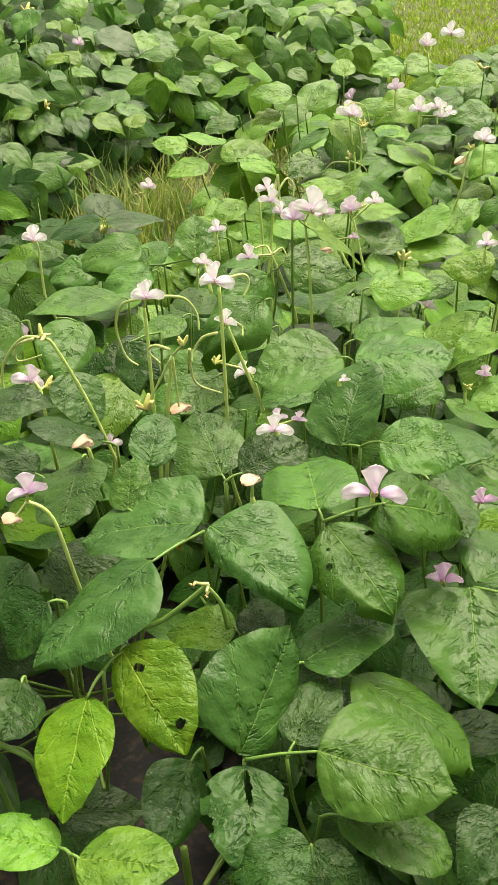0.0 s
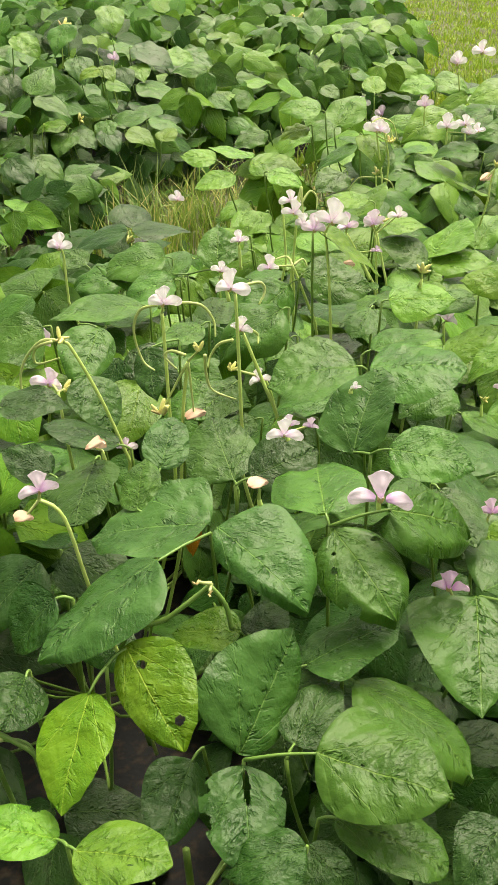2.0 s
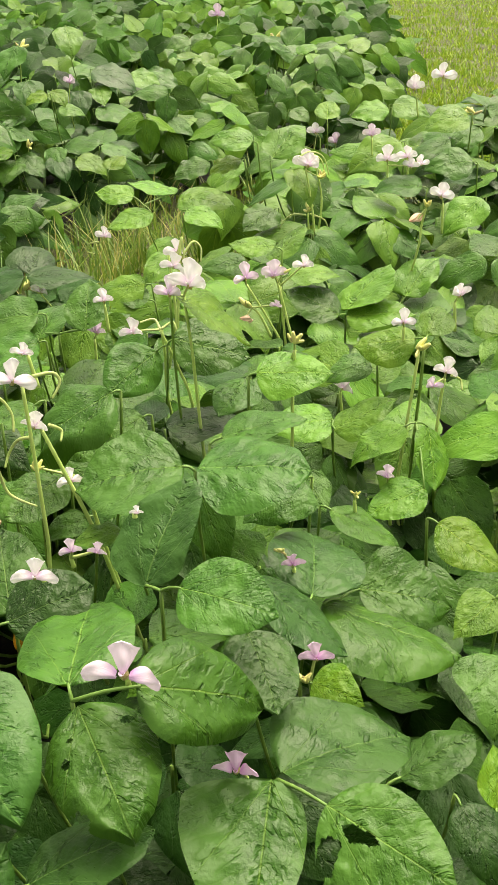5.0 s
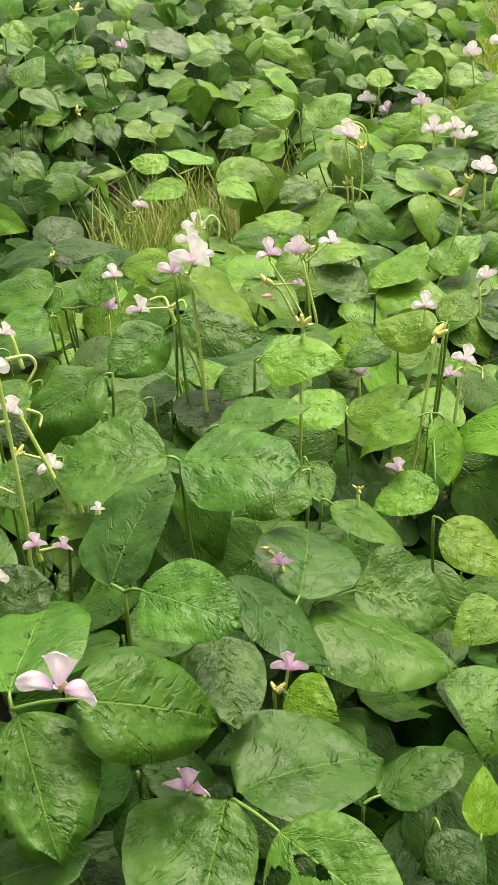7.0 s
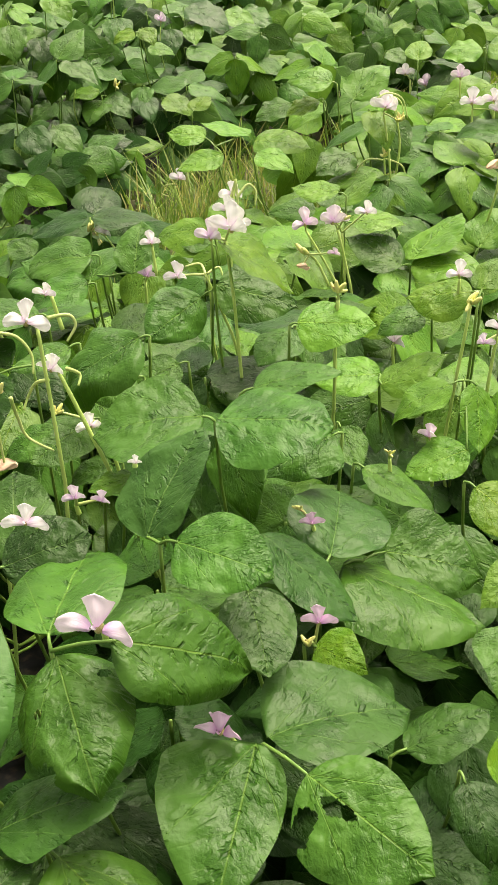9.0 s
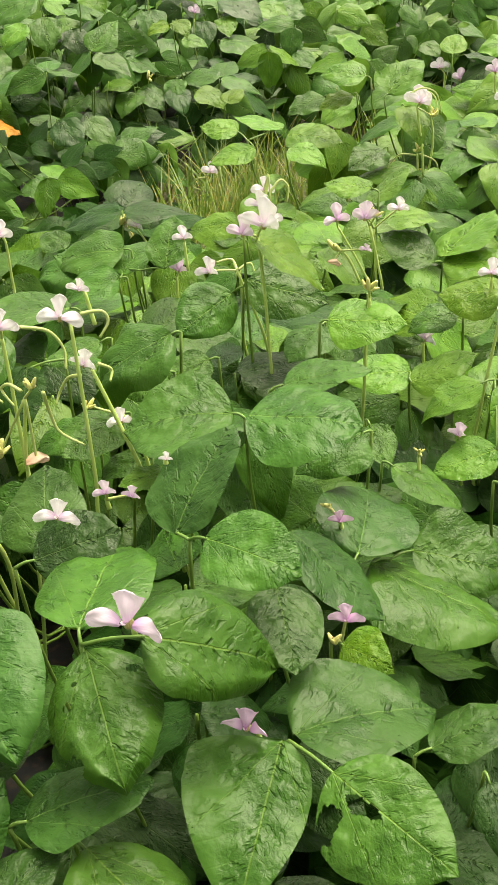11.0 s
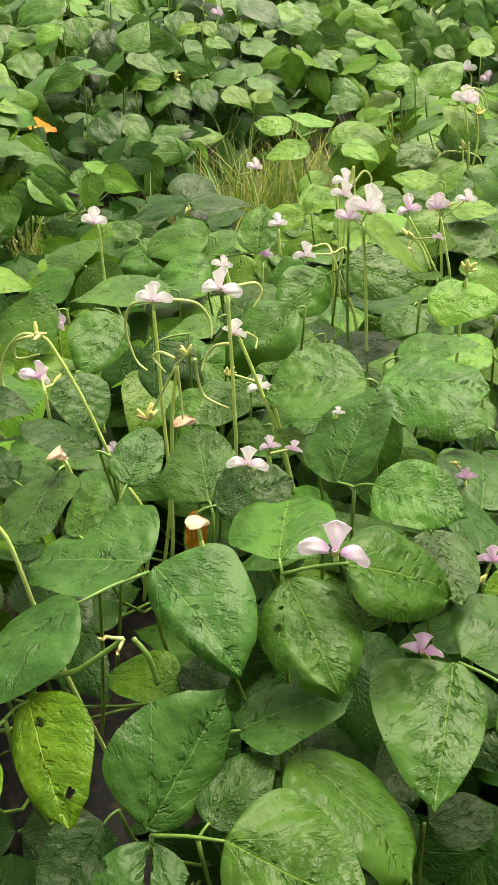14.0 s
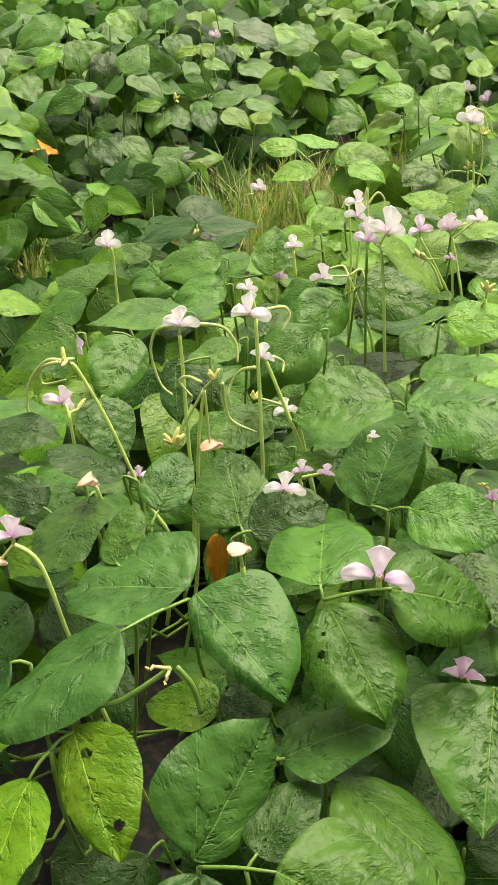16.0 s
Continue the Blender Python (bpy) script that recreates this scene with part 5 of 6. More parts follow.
pod(S, (0.243, 2.491, 0.461), (0.209, 2.501, 0.458), (0.187, 2.502, 0.434), (0.177, 2.493, 0.401))
pod(S, (0.252, 2.491, 0.464), (0.286, 2.501, 0.447), (0.295, 2.502, 0.416), (0.281, 2.493, 0.401))
S = peduncle(P[53], (0.272, 2.511, 0.396), (0.278, 2.511, 0.494), (0.259, 2.511, 0.576))
flower(S, (0.242, 2.499, 0.581), 0.061, "w")
flower(S, (0.276, 2.499, 0.552), 0.038, "y")
pod(S, (0.225, 2.511, 0.581), (0.246, 2.521, 0.592), (0.274, 2.522, 0.580), (0.286, 2.513, 0.542))
S = peduncle(P[34], (0.310, 1.617, 0.366), (0.304, 1.617, 0.409), (0.302, 1.617, 0.431))
flower(S, (0.306, 1.605, 0.449), 0.044, "w")
S = peduncle(P[9], (-0.143, 0.840, 0.312), (-0.177, 0.840, 0.431), (-0.198, 0.840, 0.525), (-0.222, 0.840, 0.547))
flower(S, (-0.218, 0.828, 0.570), 0.037, "l")
flower(S, (-0.239, 0.828, 0.530), 0.021, "t")
S = peduncle(P[10], (0.117, 0.793, 0.573), (0.116, 0.792, 0.586))
flower(S, (0.116, 0.780, 0.602), 0.047, "l", 92)
S = peduncle(P[10], (0.207, 0.822, 0.444), (0.204, 0.822, 0.451))
flower(S, (0.196, 0.810, 0.476), 0.036, "p", 46)
S = peduncle(P[18], (0.259, 0.953, 0.429), (0.257, 0.953, 0.443))
flower(S, (0.261, 0.941, 0.484), 0.030, "p")
flower(S, (0.252, 0.939, 0.456), 0.019, "y")
S = peduncle(P[19], (0.240, 1.113, 0.446), (0.238, 1.112, 0.460))
flower(S, (0.237, 1.100, 0.475), 0.026, "p")
flower(S, (0.225, 1.098, 0.492), 0.017, "y")
S = peduncle(P[27], (0.384, 1.473, 0.321), (0.386, 1.473, 0.403), (0.396, 1.474, 0.529), (0.398, 1.475, 0.560))
flower(S, (0.396, 1.462, 0.575), 0.032, "y")
S = peduncle(P[27], (0.433, 1.479, 0.393), (0.434, 1.479, 0.479), (0.437, 1.480, 0.520))
flower(S, (0.437, 1.468, 0.540), 0.034, "w")
flower(S, (0.420, 1.465, 0.518), 0.025, "l")
pod(S, (0.446, 1.481, 0.524), (0.461, 1.495, 0.512), (0.463, 1.485, 0.501))
S = peduncle(P[34], (0.460, 1.579, 0.550), (0.456, 1.579, 0.594))
flower(S, (0.460, 1.567, 0.613), 0.032, "w")
S = peduncle(P[34], (0.388, 1.580, 0.513), (0.387, 1.580, 0.555))
flower(S, (0.385, 1.568, 0.570), 0.031, "w")
S = peduncle(P[41], (0.207, 1.890, 0.376), (0.182, 1.886, 0.439), (0.142, 1.881, 0.508))
flower(S, (0.141, 1.869, 0.529), 0.040, "l")
S = peduncle(P[41], (0.214, 1.911, 0.345), (0.208, 1.910, 0.420), (0.201, 1.909, 0.497))
flower(S, (0.190, 1.895, 0.526), 0.044, "l")
flower(S, (0.241, 1.902, 0.541), 0.035, "w")
S = peduncle(P[41], (0.188, 1.827, 0.433), (0.169, 1.824, 0.473), (0.155, 1.822, 0.488))
flower(S, (0.152, 1.810, 0.500), 0.037, "y")
flower(S, (0.143, 1.809, 0.474), 0.024, "t")
flower(S, (0.197, 1.816, 0.497), 0.022, "l")
S = peduncle(P[69], (0.289, 3.381, 0.369), (0.282, 3.380, 0.452))
flower(S, (0.266, 3.366, 0.480), 0.053, "w")
S = peduncle(P[53], (0.262, 2.468, 0.434), (0.252, 2.467, 0.509), (0.240, 2.465, 0.569))
flower(S, (0.246, 2.454, 0.589), 0.048, "w")
flower(S, (0.274, 2.457, 0.557), 0.028, "y")
pod(S, (0.225, 2.463, 0.598), (0.248, 2.476, 0.607), (0.278, 2.481, 0.595), (0.292, 2.474, 0.556))
S = peduncle(P[69], (0.340, 3.337, 0.381), (0.330, 3.336, 0.437))
flower(S, (0.327, 3.323, 0.458), 0.045, "l")
S = peduncle(P[59], (0.414, 2.931, 0.490), (0.411, 2.930, 0.546))
flower(S, (0.409, 2.918, 0.562), 0.048, "l")
S = peduncle(P[54], (0.485, 2.637, 0.495), (0.478, 2.636, 0.558))
flower(S, (0.477, 2.624, 0.572), 0.049, "w")
flower(S, (0.512, 2.629, 0.552), 0.033, "w")
S = peduncle(P[64], (0.570, 3.332, 0.526), (0.559, 3.332, 0.593))
flower(S, (0.553, 3.320, 0.618), 0.057, "w")
S = peduncle(P[70], (0.661, 3.432, 0.543), (0.650, 3.432, 0.612))
flower(S, (0.645, 3.420, 0.641), 0.071, "w")
S = peduncle(P[70], (0.731, 3.282, 0.467), (0.724, 3.282, 0.526))
flower(S, (0.720, 3.270, 0.557), 0.057, "y")
S = peduncle(P[54], (0.435, 2.630, 0.494), (0.433, 2.630, 0.544))
flower(S, (0.430, 2.618, 0.567), 0.052, "w")
flower(S, (0.486, 2.618, 0.549), 0.037, "w")
S = peduncle(P[48], (0.517, 2.217, 0.504), (0.514, 2.217, 0.565))
flower(S, (0.509, 2.205, 0.589), 0.047, "w")
S = peduncle(P[48], (0.471, 2.217, 0.466), (0.475, 2.217, 0.516), (0.481, 2.217, 0.553))
flower(S, (0.462, 2.205, 0.534), 0.037, "t")
flower(S, (0.484, 2.205, 0.566), 0.026, "y")
S = peduncle(P[93], (-0.842, 3.814, 0.264), (-0.833, 3.816, 0.332))
flower(S, (-0.828, 3.804, 0.363), 0.051, "l")
flower(S, (-0.876, 3.798, 0.445), 0.042, "l")
S = peduncle(P[93], (-0.750, 3.797, 0.251), (-0.746, 3.797, 0.309))
flower(S, (-0.742, 3.786, 0.336), 0.046, "y")
S = peduncle(P[95], (-0.678, 4.215, 0.367), (-0.676, 4.215, 0.459))
flower(S, (-0.671, 4.204, 0.491), 0.055, "l")
S = peduncle(P[96], (-0.933, 4.484, 0.489), (-0.931, 4.484, 0.563))
flower(S, (-0.923, 4.473, 0.583), 0.064, "y")
S = peduncle(P[98], (0.315, 5.118, 0.258), (0.302, 5.117, 0.375))
flower(S, (0.295, 5.105, 0.402), 0.058, "w")
S = peduncle(P[98], (0.079, 5.712, 0.333), (0.070, 5.712, 0.446))
flower(S, (0.064, 5.700, 0.481), 0.090, "y")
S = peduncle(P[98], (-0.250, 6.004, 0.441), (-0.255, 6.003, 0.534))
flower(S, (-0.254, 5.991, 0.570), 0.081, "l")
S = peduncle(P[93], (-0.859, 3.670, 0.264), (-0.850, 3.672, 0.341))
flower(S, (-0.841, 3.661, 0.463), 0.046, "l")
S = peduncle(P[18], (0.097, 0.964, 0.614), (0.097, 0.964, 0.618))
flower(S, (0.101, 0.953, 0.627), 0.013, "w")
S = peduncle(P[18], (0.030, 0.992, 0.538), (0.028, 0.992, 0.548))
flower(S, (0.032, 0.980, 0.567), 0.021, "l")
flower(S, (0.056, 0.984, 0.563), 0.018, "l")
S = peduncle(P[27], (0.368, 1.383, 0.343), (0.361, 1.382, 0.404))
flower(S, (0.358, 1.369, 0.430), 0.029, "l")
S = peduncle(P[26], (0.314, 1.286, 0.411), (0.311, 1.286, 0.441))
flower(S, (0.311, 1.273, 0.458), 0.017, "y")
S = peduncle(P[18], (0.030, 0.897, 0.591), (0.028, 0.897, 0.595))
flower(S, (0.026, 0.885, 0.608), 0.034, "w")
S = peduncle(P[9], (0.004, 0.787, 0.581), (0.003, 0.787, 0.587))
flower(S, (0.003, 0.775, 0.608), 0.021, "t")
S = peduncle(P[17], (-0.174, 0.962, 0.515), (-0.177, 0.955, 0.540))
flower(S, (-0.182, 0.945, 0.550), 0.032, "t")
S = peduncle(P[25], (-0.048, 1.208, 0.623), (-0.056, 1.208, 0.661))
flower(S, (-0.058, 1.196, 0.671), 0.023, "w")
S = peduncle(P[32], (-0.050, 1.618, 0.522), (-0.054, 1.618, 0.566))
flower(S, (-0.053, 1.606, 0.580), 0.029, "w")
S = peduncle(P[32], (-0.092, 1.703, 0.417), (-0.092, 1.703, 0.475))
flower(S, (-0.086, 1.692, 0.494), 0.032, "l")
S = peduncle(P[9], (-0.117, 0.679, 0.495), (-0.074, 0.679, 0.530), (-0.046, 0.679, 0.557), (-0.035, 0.679, 0.569))
flower(S, (-0.046, 0.667, 0.578), 0.012, "s")
flower(S, (-0.036, 0.667, 0.568), 0.010, "s")
S = peduncle(P[9], (-0.019, 0.709, 0.495), (-0.025, 0.709, 0.523), (-0.037, 0.709, 0.542))
S = peduncle(P[1], (-0.222, 0.604, 0.453), (-0.197, 0.604, 0.449), (-0.180, 0.604, 0.426), (-0.174, 0.604, 0.373))
# a curled tendril, built from a stalk and a pod
S = peduncle(P[9], (-0.182, 0.612, 0.401), (-0.191, 0.612, 0.439), (-0.212, 0.611, 0.447))
pod(S, (-0.212, 0.611, 0.447), (-0.230, 0.619, 0.432), (-0.237, 0.623, 0.406), (-0.229, 0.620, 0.396), (-0.221, 0.613, 0.427))

S = peduncle(P[24], (-0.352, 1.420, 0.36), (-0.351, 1.415, 0.41), (-0.350, 1.410, 0.455))
flower(S, (-0.350, 1.405, 0.478), 0.042, "l")
S = peduncle(P[24], (-0.276, 1.485, 0.23), (-0.275, 1.480, 0.29), (-0.274, 1.476, 0.325))
flower(S, (-0.274, 1.470, 0.348), 0.036, "l")
S = peduncle(P[25], (-0.178, 1.120, 0.36), (-0.176, 1.117, 0.41), (-0.172, 1.112, 0.455))
flower(S, (-0.176, 1.106, 0.463), 0.026, "l")
L = leaf(P[39], (-0.690, 1.850, 0.355))
blade(L, (-0.680, 1.848, 0.360), (-0.568, 1.862, 0.325), 6, (0.36, 0.38), (0.34, 0.34), 0.96, 0.030, -0.15, "y")


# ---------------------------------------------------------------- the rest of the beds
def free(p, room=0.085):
    """True where a leaflet stays under the top leaflets and keeps clear of the camera's view of them."""
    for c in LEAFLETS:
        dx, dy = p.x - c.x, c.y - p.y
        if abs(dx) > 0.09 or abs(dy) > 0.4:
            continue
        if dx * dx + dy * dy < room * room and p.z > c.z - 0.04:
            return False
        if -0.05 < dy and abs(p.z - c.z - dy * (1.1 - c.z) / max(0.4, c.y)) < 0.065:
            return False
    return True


TOP = [c.copy() for c in LEAFLETS]


def canopy(x, y):
    """Height of the canopy's top: as the nearest leaves of the top have it, falling off to the edges of the bed."""
    near = sum(1.0 / ((c.x - x) ** 2 + (c.y - y) ** 2 + 0.02) ** 2 for c in TOP)
    z = sum(c.z / ((c.x - x) ** 2 + (c.y - y) ** 2 + 0.02) ** 2 for c in TOP) / near
    return z


def fill(root, rnd, count, spread, top, tones, low=0.45):
    """Leaves at random on one plant, each with three leaflets."""
    made = 0
    for _ in range(count * 7):
        if made >= count:
            break
        ang = rnd.uniform(0, 2 * math.pi)
        r = spread * math.sqrt(rnd.uniform(0.02, 1))
        x, y = root.location.x + r * math.cos(ang), root.location.y + r * math.sin(ang)
        z = top(x, y) * ((low + (1.0 - low) * rnd.random() ** 0.7) if y > 0.9 else rnd.uniform(0.15, 0.62))
        if not (in_bed(x, y) or in_back(x, y)):
            continue
        if -0.32 < x < 0.0 and 0.80 < y + z < 1.16 and z > 0.10:      # an open dark hole down to the mulch film
            continue
        size = rnd.uniform(0.085, 0.12) if y < 1.1 else rnd.uniform(0.125, 0.165) if in_back(x, y) else rnd.uniform(0.105, 0.145)
        fork = Vector((x, y, z))
        mid = fork + Vector((math.cos(ang), math.sin(ang), -0.15)) * size * 0.5
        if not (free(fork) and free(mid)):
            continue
        made += 1
        steep = 1.3 if in_back(x, y) else 1.0
        stalk = leaf(root, fork)
        tone = rnd.choice(tones)
        if tones == "d" and y > 1.0:      # further back less shade is painted in: plainer tones replace d
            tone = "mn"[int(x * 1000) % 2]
        head = math.degrees(ang) + rnd.uniform(-50, 50)
        for turn, out in ((0, 0.028), (rnd.uniform(75, 105), 0.004), (-rnd.uniform(75, 105), 0.004)):
            h = radians(head + turn)
            base = fork + Vector((math.cos(h), math.sin(h), -0.1)) * out
            l = size * rnd.uniform(0.88, 1.08)
            leaflet(stalk, base, (rnd.uniform(-24, 24) * steep, rnd.uniform(2, 36) * steep, head + turn), l, l * rnd.uniform(0.60, 0.76), tone, fine=False, tilt=(38 if steep > 1 else 22 if y > 1.2 else 8))


dice = random.Random(29)
for root in list(P.values()):
    back = in_back(root.location.x + 0.15, root.location.y - 0.2)
    near = root.location.y < 1.5
    # front fill takes tone d, with the understory's shade in its colour
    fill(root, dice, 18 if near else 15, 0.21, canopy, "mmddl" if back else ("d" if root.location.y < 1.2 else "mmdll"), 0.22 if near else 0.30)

for j in range(18):
    for i in range(9):
        x, y = -0.5 + 0.3 * i + 0.12 * (j % 2) + dice.uniform(-0.05, 0.05), 0.15 + 0.3 * j + dice.uniform(-0.05, 0.05)
        if not in_bed(x - 0.12, y) or x > 0.36 + 0.42 * y + 0.15 or x < -0.2 - 0.28 * y:
            continue
        if min((x - a) ** 2 + (y - b) ** 2 for a, b in PLANTS) < 0.045:
            continue
        root = plant(x, y)
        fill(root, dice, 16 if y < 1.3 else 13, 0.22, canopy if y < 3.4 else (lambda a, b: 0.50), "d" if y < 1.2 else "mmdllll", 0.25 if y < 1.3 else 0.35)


def back_top(x, y):
    """The far bed: about half a metre high, falling away at its edge."""
    inside = edge_x(BACK_EDGE, y) - x
    return 0.30 + 0.20 * min(1.0, max(0.0, inside + 0.1) / 0.35) + 0.05 * noise.noise((x * 2.5, y * 2.5, 7.0))


for j in range(14):
    for i in range(4):
        y = 1.85 + 0.26 * j + dice.uniform(-0.05, 0.05)
        x = edge_x(BACK_EDGE, y) - 0.14 - 0.3 * i + dice.uniform(-0.06, 0.06)
        if min((x - a) ** 2 + (y - b) ** 2 for a, b in PLANTS) < 0.03 or x < -0.35 - 0.36 * y:
            continue
        root = plant(x, y, "bushy cowpea plant in the bed behind the grass strip", "cowpea plants in the far bed")
        fill(root, dice, 11 if i < 2 else 9, 0.22, back_top, "mmmll", 0.45)


FAR_GRIDS = [leaf_grid(200 + s, 7, 2, None, POINTED) for s in range(6)]


def leaf_mass(x, y, top, rnd, into, leaves=12, spread=0.24, big=0.145):
    """The leaves of one far plant, added to the vertices, faces and uvs of a mass."""
    verts, faces, uvs = into
    for _ in range(leaves):
        ang, r = rnd.uniform(0, 2 * math.pi), spread * math.sqrt(rnd.random())
        px, py = x + r * math.cos(ang), y + r * math.sin(ang)
        fork = Vector((px, py, top(px, py) * rnd.uniform(0.5, 1.08)))
        size = big * rnd.uniform(0.8, 1.2)
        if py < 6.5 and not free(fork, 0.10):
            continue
        head = math.degrees(ang) + rnd.uniform(-50, 50)
        for turn, out in ((0, 0.028), (90, 0.004), (-90, 0.004)):
            h = radians(head + turn)
            m = Matrix.Translation(fork + Vector((math.cos(h), math.sin(h), -0.1)) * out) @ Matrix.Rotation(0.7, 4, "X") @ pose(0, 0, 0, rnd.uniform(-28, 28), rnd.uniform(-5, 42), head + turn)
            m = m @ Matrix.Diagonal((size, size * 0.64, size, 1.0))
            v, f, u = FAR_GRIDS[rnd.randrange(len(FAR_GRIDS))]
            n = len(verts)
            verts += [m @ Vector(p) for p in v]
            faces += [tuple(n + k for k in q) for q in f]
            uvs += u


MASS = {tone: ([], [], []) for tone in "mdl"}
for j in range(24):
    for i in range(26):
        y = 3.0 + 0.33 * j + dice.uniform(-0.08, 0.08)
        x = edge_x(BACK_EDGE, y) - 0.14 - 0.34 * i + dice.uniform(-0.08, 0.08)
        if min((x - a) ** 2 + (y - b) ** 2 for a, b in PLANTS) < 0.05 or x < -0.8 - 0.40 * y:
            continue
        leaf_mass(x, y, back_top, dice, MASS[dice.choice("mmmlld")])
for j in range(36):
    for i in range(7):
        y = 0.2 + 0.32 * j + dice.uniform(-0.08, 0.08)
        x = edge_x(BED_EDGE, y) + 0.16 + 0.34 * i + dice.uniform(-0.08, 0.08)
        if x > 1.4 + 0.40 * y or min((x - a) ** 2 + (y - b) ** 2 for a, b in PLANTS) < 0.075:
            continue
        leaf_mass(x, y, lambda a, b: 0.50, dice, MASS[dice.choice("mlll")])
for j in range(5):           # the near bed goes on behind the path
    for i in range(6):
        y = -0.85 + 0.22 * j + dice.uniform(-0.06, 0.06)
        leaf_mass(edge_x(BED_EDGE, y) + 0.2 + 0.32 * i + dice.uniform(-0.06, 0.06), y, lambda a, b: 0.42, dice, MASS[dice.choice("md")])
for j in range(22):          # and the far bed to the side
    for i in range(5):
        y = 1.7 + 0.3 * j + dice.uniform(-0.06, 0.06)
        x = edge_x(BACK_EDGE, y) - 0.30 - 0.42 * i + dice.uniform(-0.06, 0.06)
        if x < -0.7 - 0.38 * y:
            leaf_mass(x, y, back_top, dice, MASS[dice.choice("mdl")], 16, 0.28, 0.13)
# low filler leaves, their dark tone standing in for shade under the canopy
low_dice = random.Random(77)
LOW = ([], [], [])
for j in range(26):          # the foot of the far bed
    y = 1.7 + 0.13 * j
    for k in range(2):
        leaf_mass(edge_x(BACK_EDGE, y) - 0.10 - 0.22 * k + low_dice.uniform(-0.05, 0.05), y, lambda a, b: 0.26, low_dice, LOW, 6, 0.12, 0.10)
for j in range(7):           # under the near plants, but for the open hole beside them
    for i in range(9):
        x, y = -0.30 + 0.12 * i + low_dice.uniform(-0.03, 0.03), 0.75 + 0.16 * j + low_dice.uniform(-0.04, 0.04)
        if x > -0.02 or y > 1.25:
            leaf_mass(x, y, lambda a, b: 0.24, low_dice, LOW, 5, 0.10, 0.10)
for j in range(9):           # low leaves across the strip where the beds come close, hiding soil from the camera
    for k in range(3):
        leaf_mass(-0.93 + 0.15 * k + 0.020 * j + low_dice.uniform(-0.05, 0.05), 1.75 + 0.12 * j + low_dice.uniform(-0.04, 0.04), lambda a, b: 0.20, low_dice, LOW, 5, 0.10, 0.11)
tagged(new("cowpea_foliage", mesh_of("cowpea_foliage", *LOW, LEAF_FAR["d"])), "low deep green leaves under the cowpea canopy, shade in their colour", "plants", kind="stuff")
for tone, (verts, faces, uvs) in MASS.items():
    ob = new("cowpea_foliage", mesh_of("cowpea_foliage", verts, faces, uvs, LEAF_FAR[tone]))
    tagged(ob, "crowded green leaves of distant cowpea plants", "plants", kind="stuff")


# ---------------------------------------------------------------- grass between the beds
def grass(name, label, count, spot, tall, wide, seed, mat=GRASS):
    rnd = random.Random(seed)
    verts, faces = [], []
    for _ in range(count):
        x, y = spot(rnd)
        h = tall * rnd.uniform(0.35, 1.0)
        w = wide * rnd.uniform(0.6, 1.2)
        ang, lean = rnd.uniform(0, 2 * math.pi), rnd.uniform(0.1, 0.9) * h
        dx, dy = math.cos(ang), math.sin(ang)
        n = len(verts)
        for k in range(4):
            t = k / 4
            cx, cy = x + dx * lean * t * t, y + dy * lean * t * t
            cz = h * (t - 0.25 * t * t * lean / h)
            s = w * (1 - 0.75 * t)
            verts += [(cx - dy * s, cy + dx * s, cz - 0.01), (cx + dy * s, cy - dx * s, cz - 0.01)]
        verts.append((x + dx * lean, y + dy * lean, h * (1 - 0.25 * lean / h)))
        for k in range(3):
            a = n + 2 * k
            faces.append((a, a + 1, a + 3, a + 2))
        faces.append((n + 6, n + 7, n + 8))
    me = bpy.data.meshes.new(name)
    me.from_pydata(verts, [], faces)
    me.materials.append(mat)
    return tagged(new(name, me), label, "grass", kind="stuff")


def strip_spot(y0, y1, over=0.1):
    def spot(rnd):
        y = rnd.uniform(y0, y1)
        a, b = edge_x(BACK_EDGE, y) - over, edge_x(BED_EDGE, y) + over
        return rnd.uniform(a, b), y
    return spot


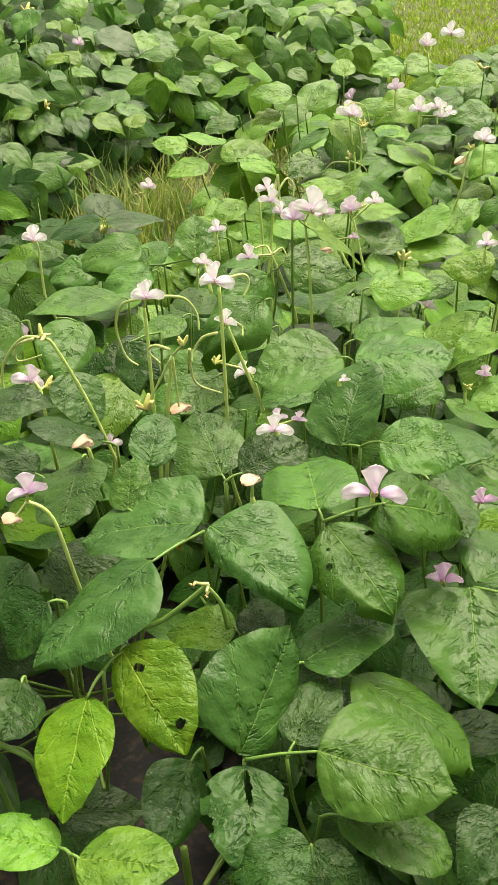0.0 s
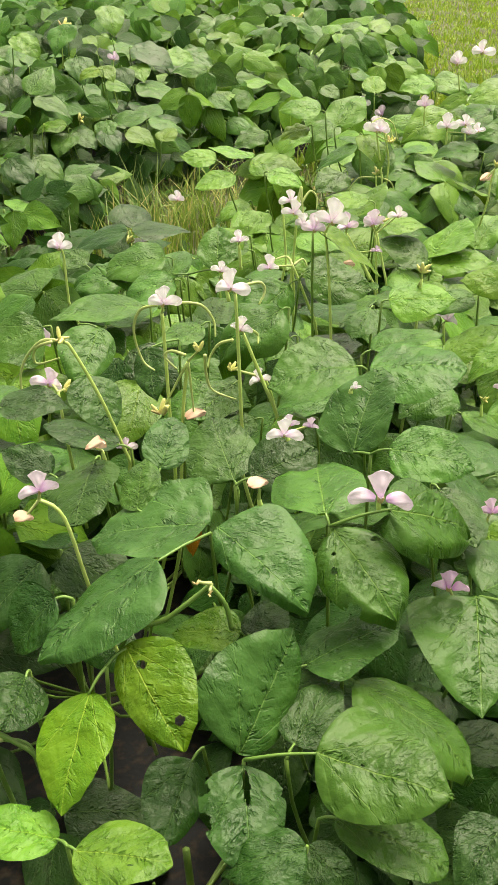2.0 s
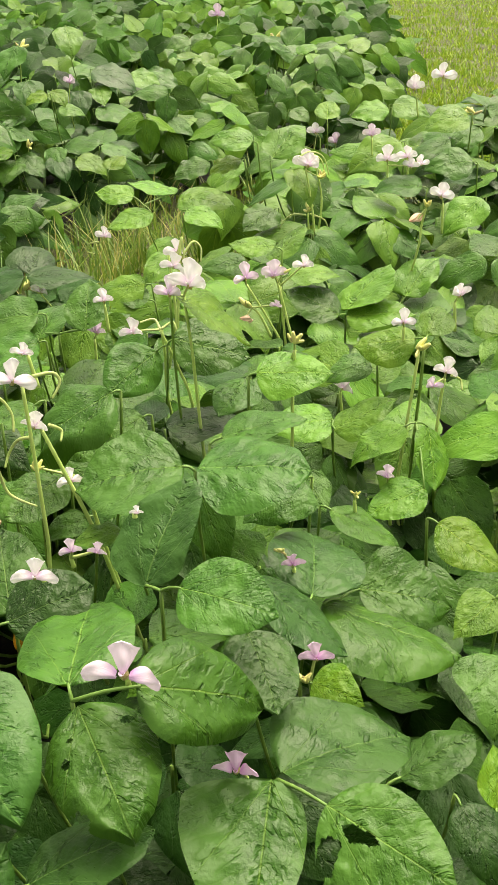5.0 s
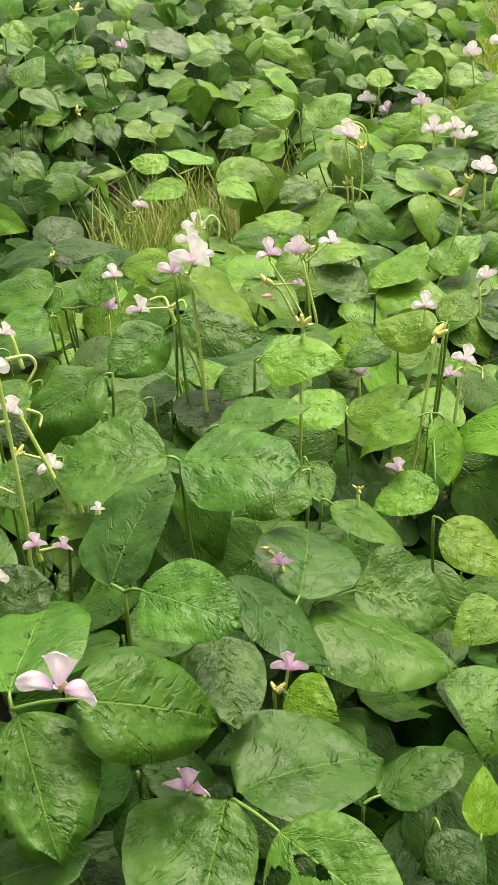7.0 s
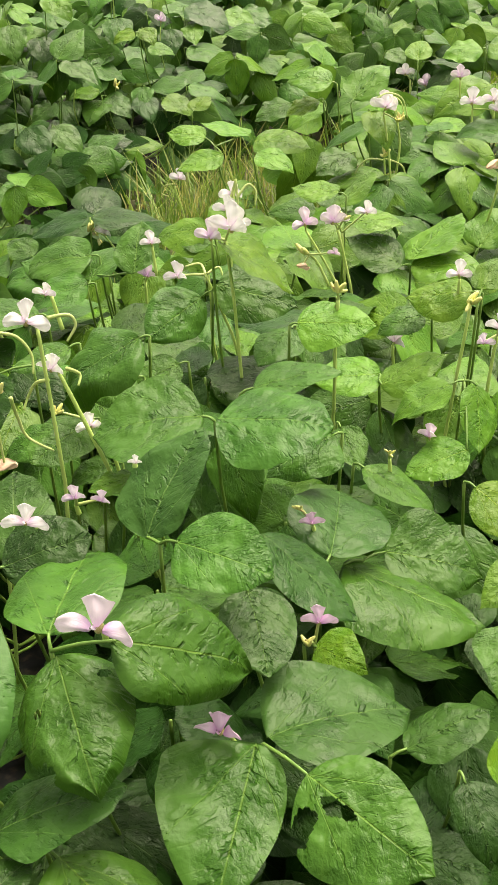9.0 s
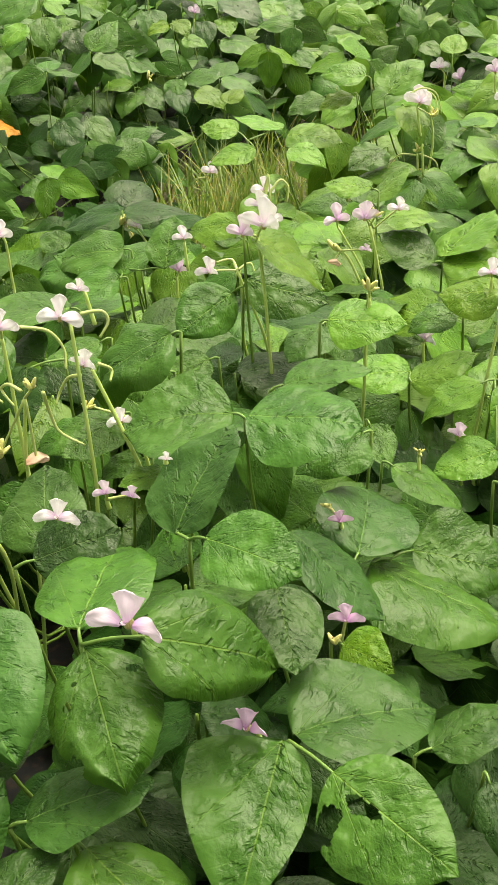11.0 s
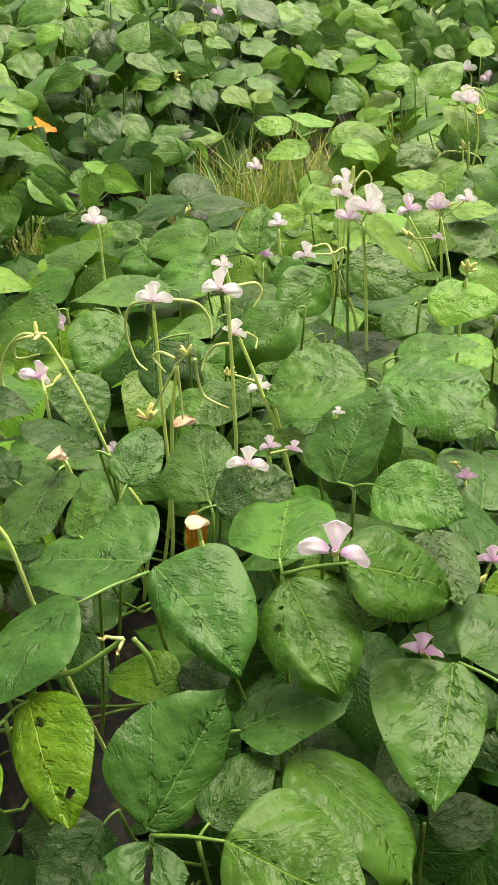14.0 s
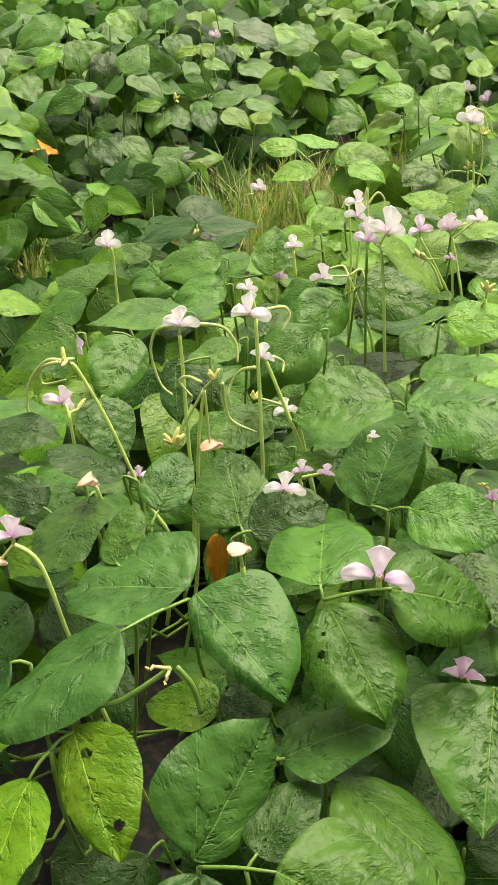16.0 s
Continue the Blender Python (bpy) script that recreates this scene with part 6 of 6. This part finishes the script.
def tuft_spot(rnd):
    """Blades stand in tufts."""
    x, y = TUFTS[rnd.randrange(len(TUFTS))]
    return x + rnd.gauss(0, 0.035), y + rnd.gauss(0, 0.035)


tuft_dice = random.Random(41)
TUFTS = [strip_spot(1.7, 4.6, 0.05)(tuft_dice) for _ in range(70)] + [(-0.36 + tuft_dice.gauss(0, 0.16), 3.35 + tuft_dice.gauss(0, 0.2)) for _ in range(30)] + [(-0.88 + tuft_dice.gauss(0, 0.03), 2.60 + tuft_dice.gauss(0, 0.05)) for _ in range(8)]
grass("grass", "tufts of green and straw-coloured grass between the beds", 1500, tuft_spot, 0.28, 0.0034, 5)
grass("grass", "short grass and weeds covering the soil", 2400, strip_spot(1.6, 5.5, 0.25), 0.09, 0.0045, 6)


def lawn_spot(rnd):
    y = 4.5 + 9.5 * rnd.random() ** 1.4
    x = edge_x(BACK_EDGE, y) - 0.1 + rnd.random() * min(3.0, 0.5 + 0.6 * (y - 4.5))
    n = 0.09 * Vector((noise.noise((x * 5, y * 4, 1.0)), noise.noise((x * 5, y * 4, 9.0))))
    return x + n.x, y + n.y


grass("grass", "bright yellow-green lawn beyond the beds", 30000, lawn_spot, 0.058, 0.0085, 7, LAWN)

# small broad-leaved weeds in the strip
weed_dice = random.Random(51)
weeds = ([], [], [])
for _ in range(170):
    x, y = strip_spot(1.8, 5.0, 0.12)(weed_dice)
    for k in range(weed_dice.randrange(3, 6)):
        v, f, u = FAR_GRIDS[weed_dice.randrange(6)]
        size = weed_dice.uniform(0.025, 0.055)
        m = pose(x, y, weed_dice.uniform(0.02, 0.11), weed_dice.uniform(-25, 25), weed_dice.uniform(-35, 25), 72 * k + weed_dice.uniform(-30, 30)) @ Matrix.Diagonal((size, size * 0.6, size, 1))
        n = len(weeds[0])
        weeds[0].extend(m @ Vector(p) for p in v)
        weeds[1].extend(tuple(n + i for i in q) for q in f)
        weeds[2].extend(u)
tagged(new("weeds", mesh_of("weeds", *weeds, LEAF_FAR["m"])), "small broad-leaved green weeds among the grass", "weeds", kind="stuff")
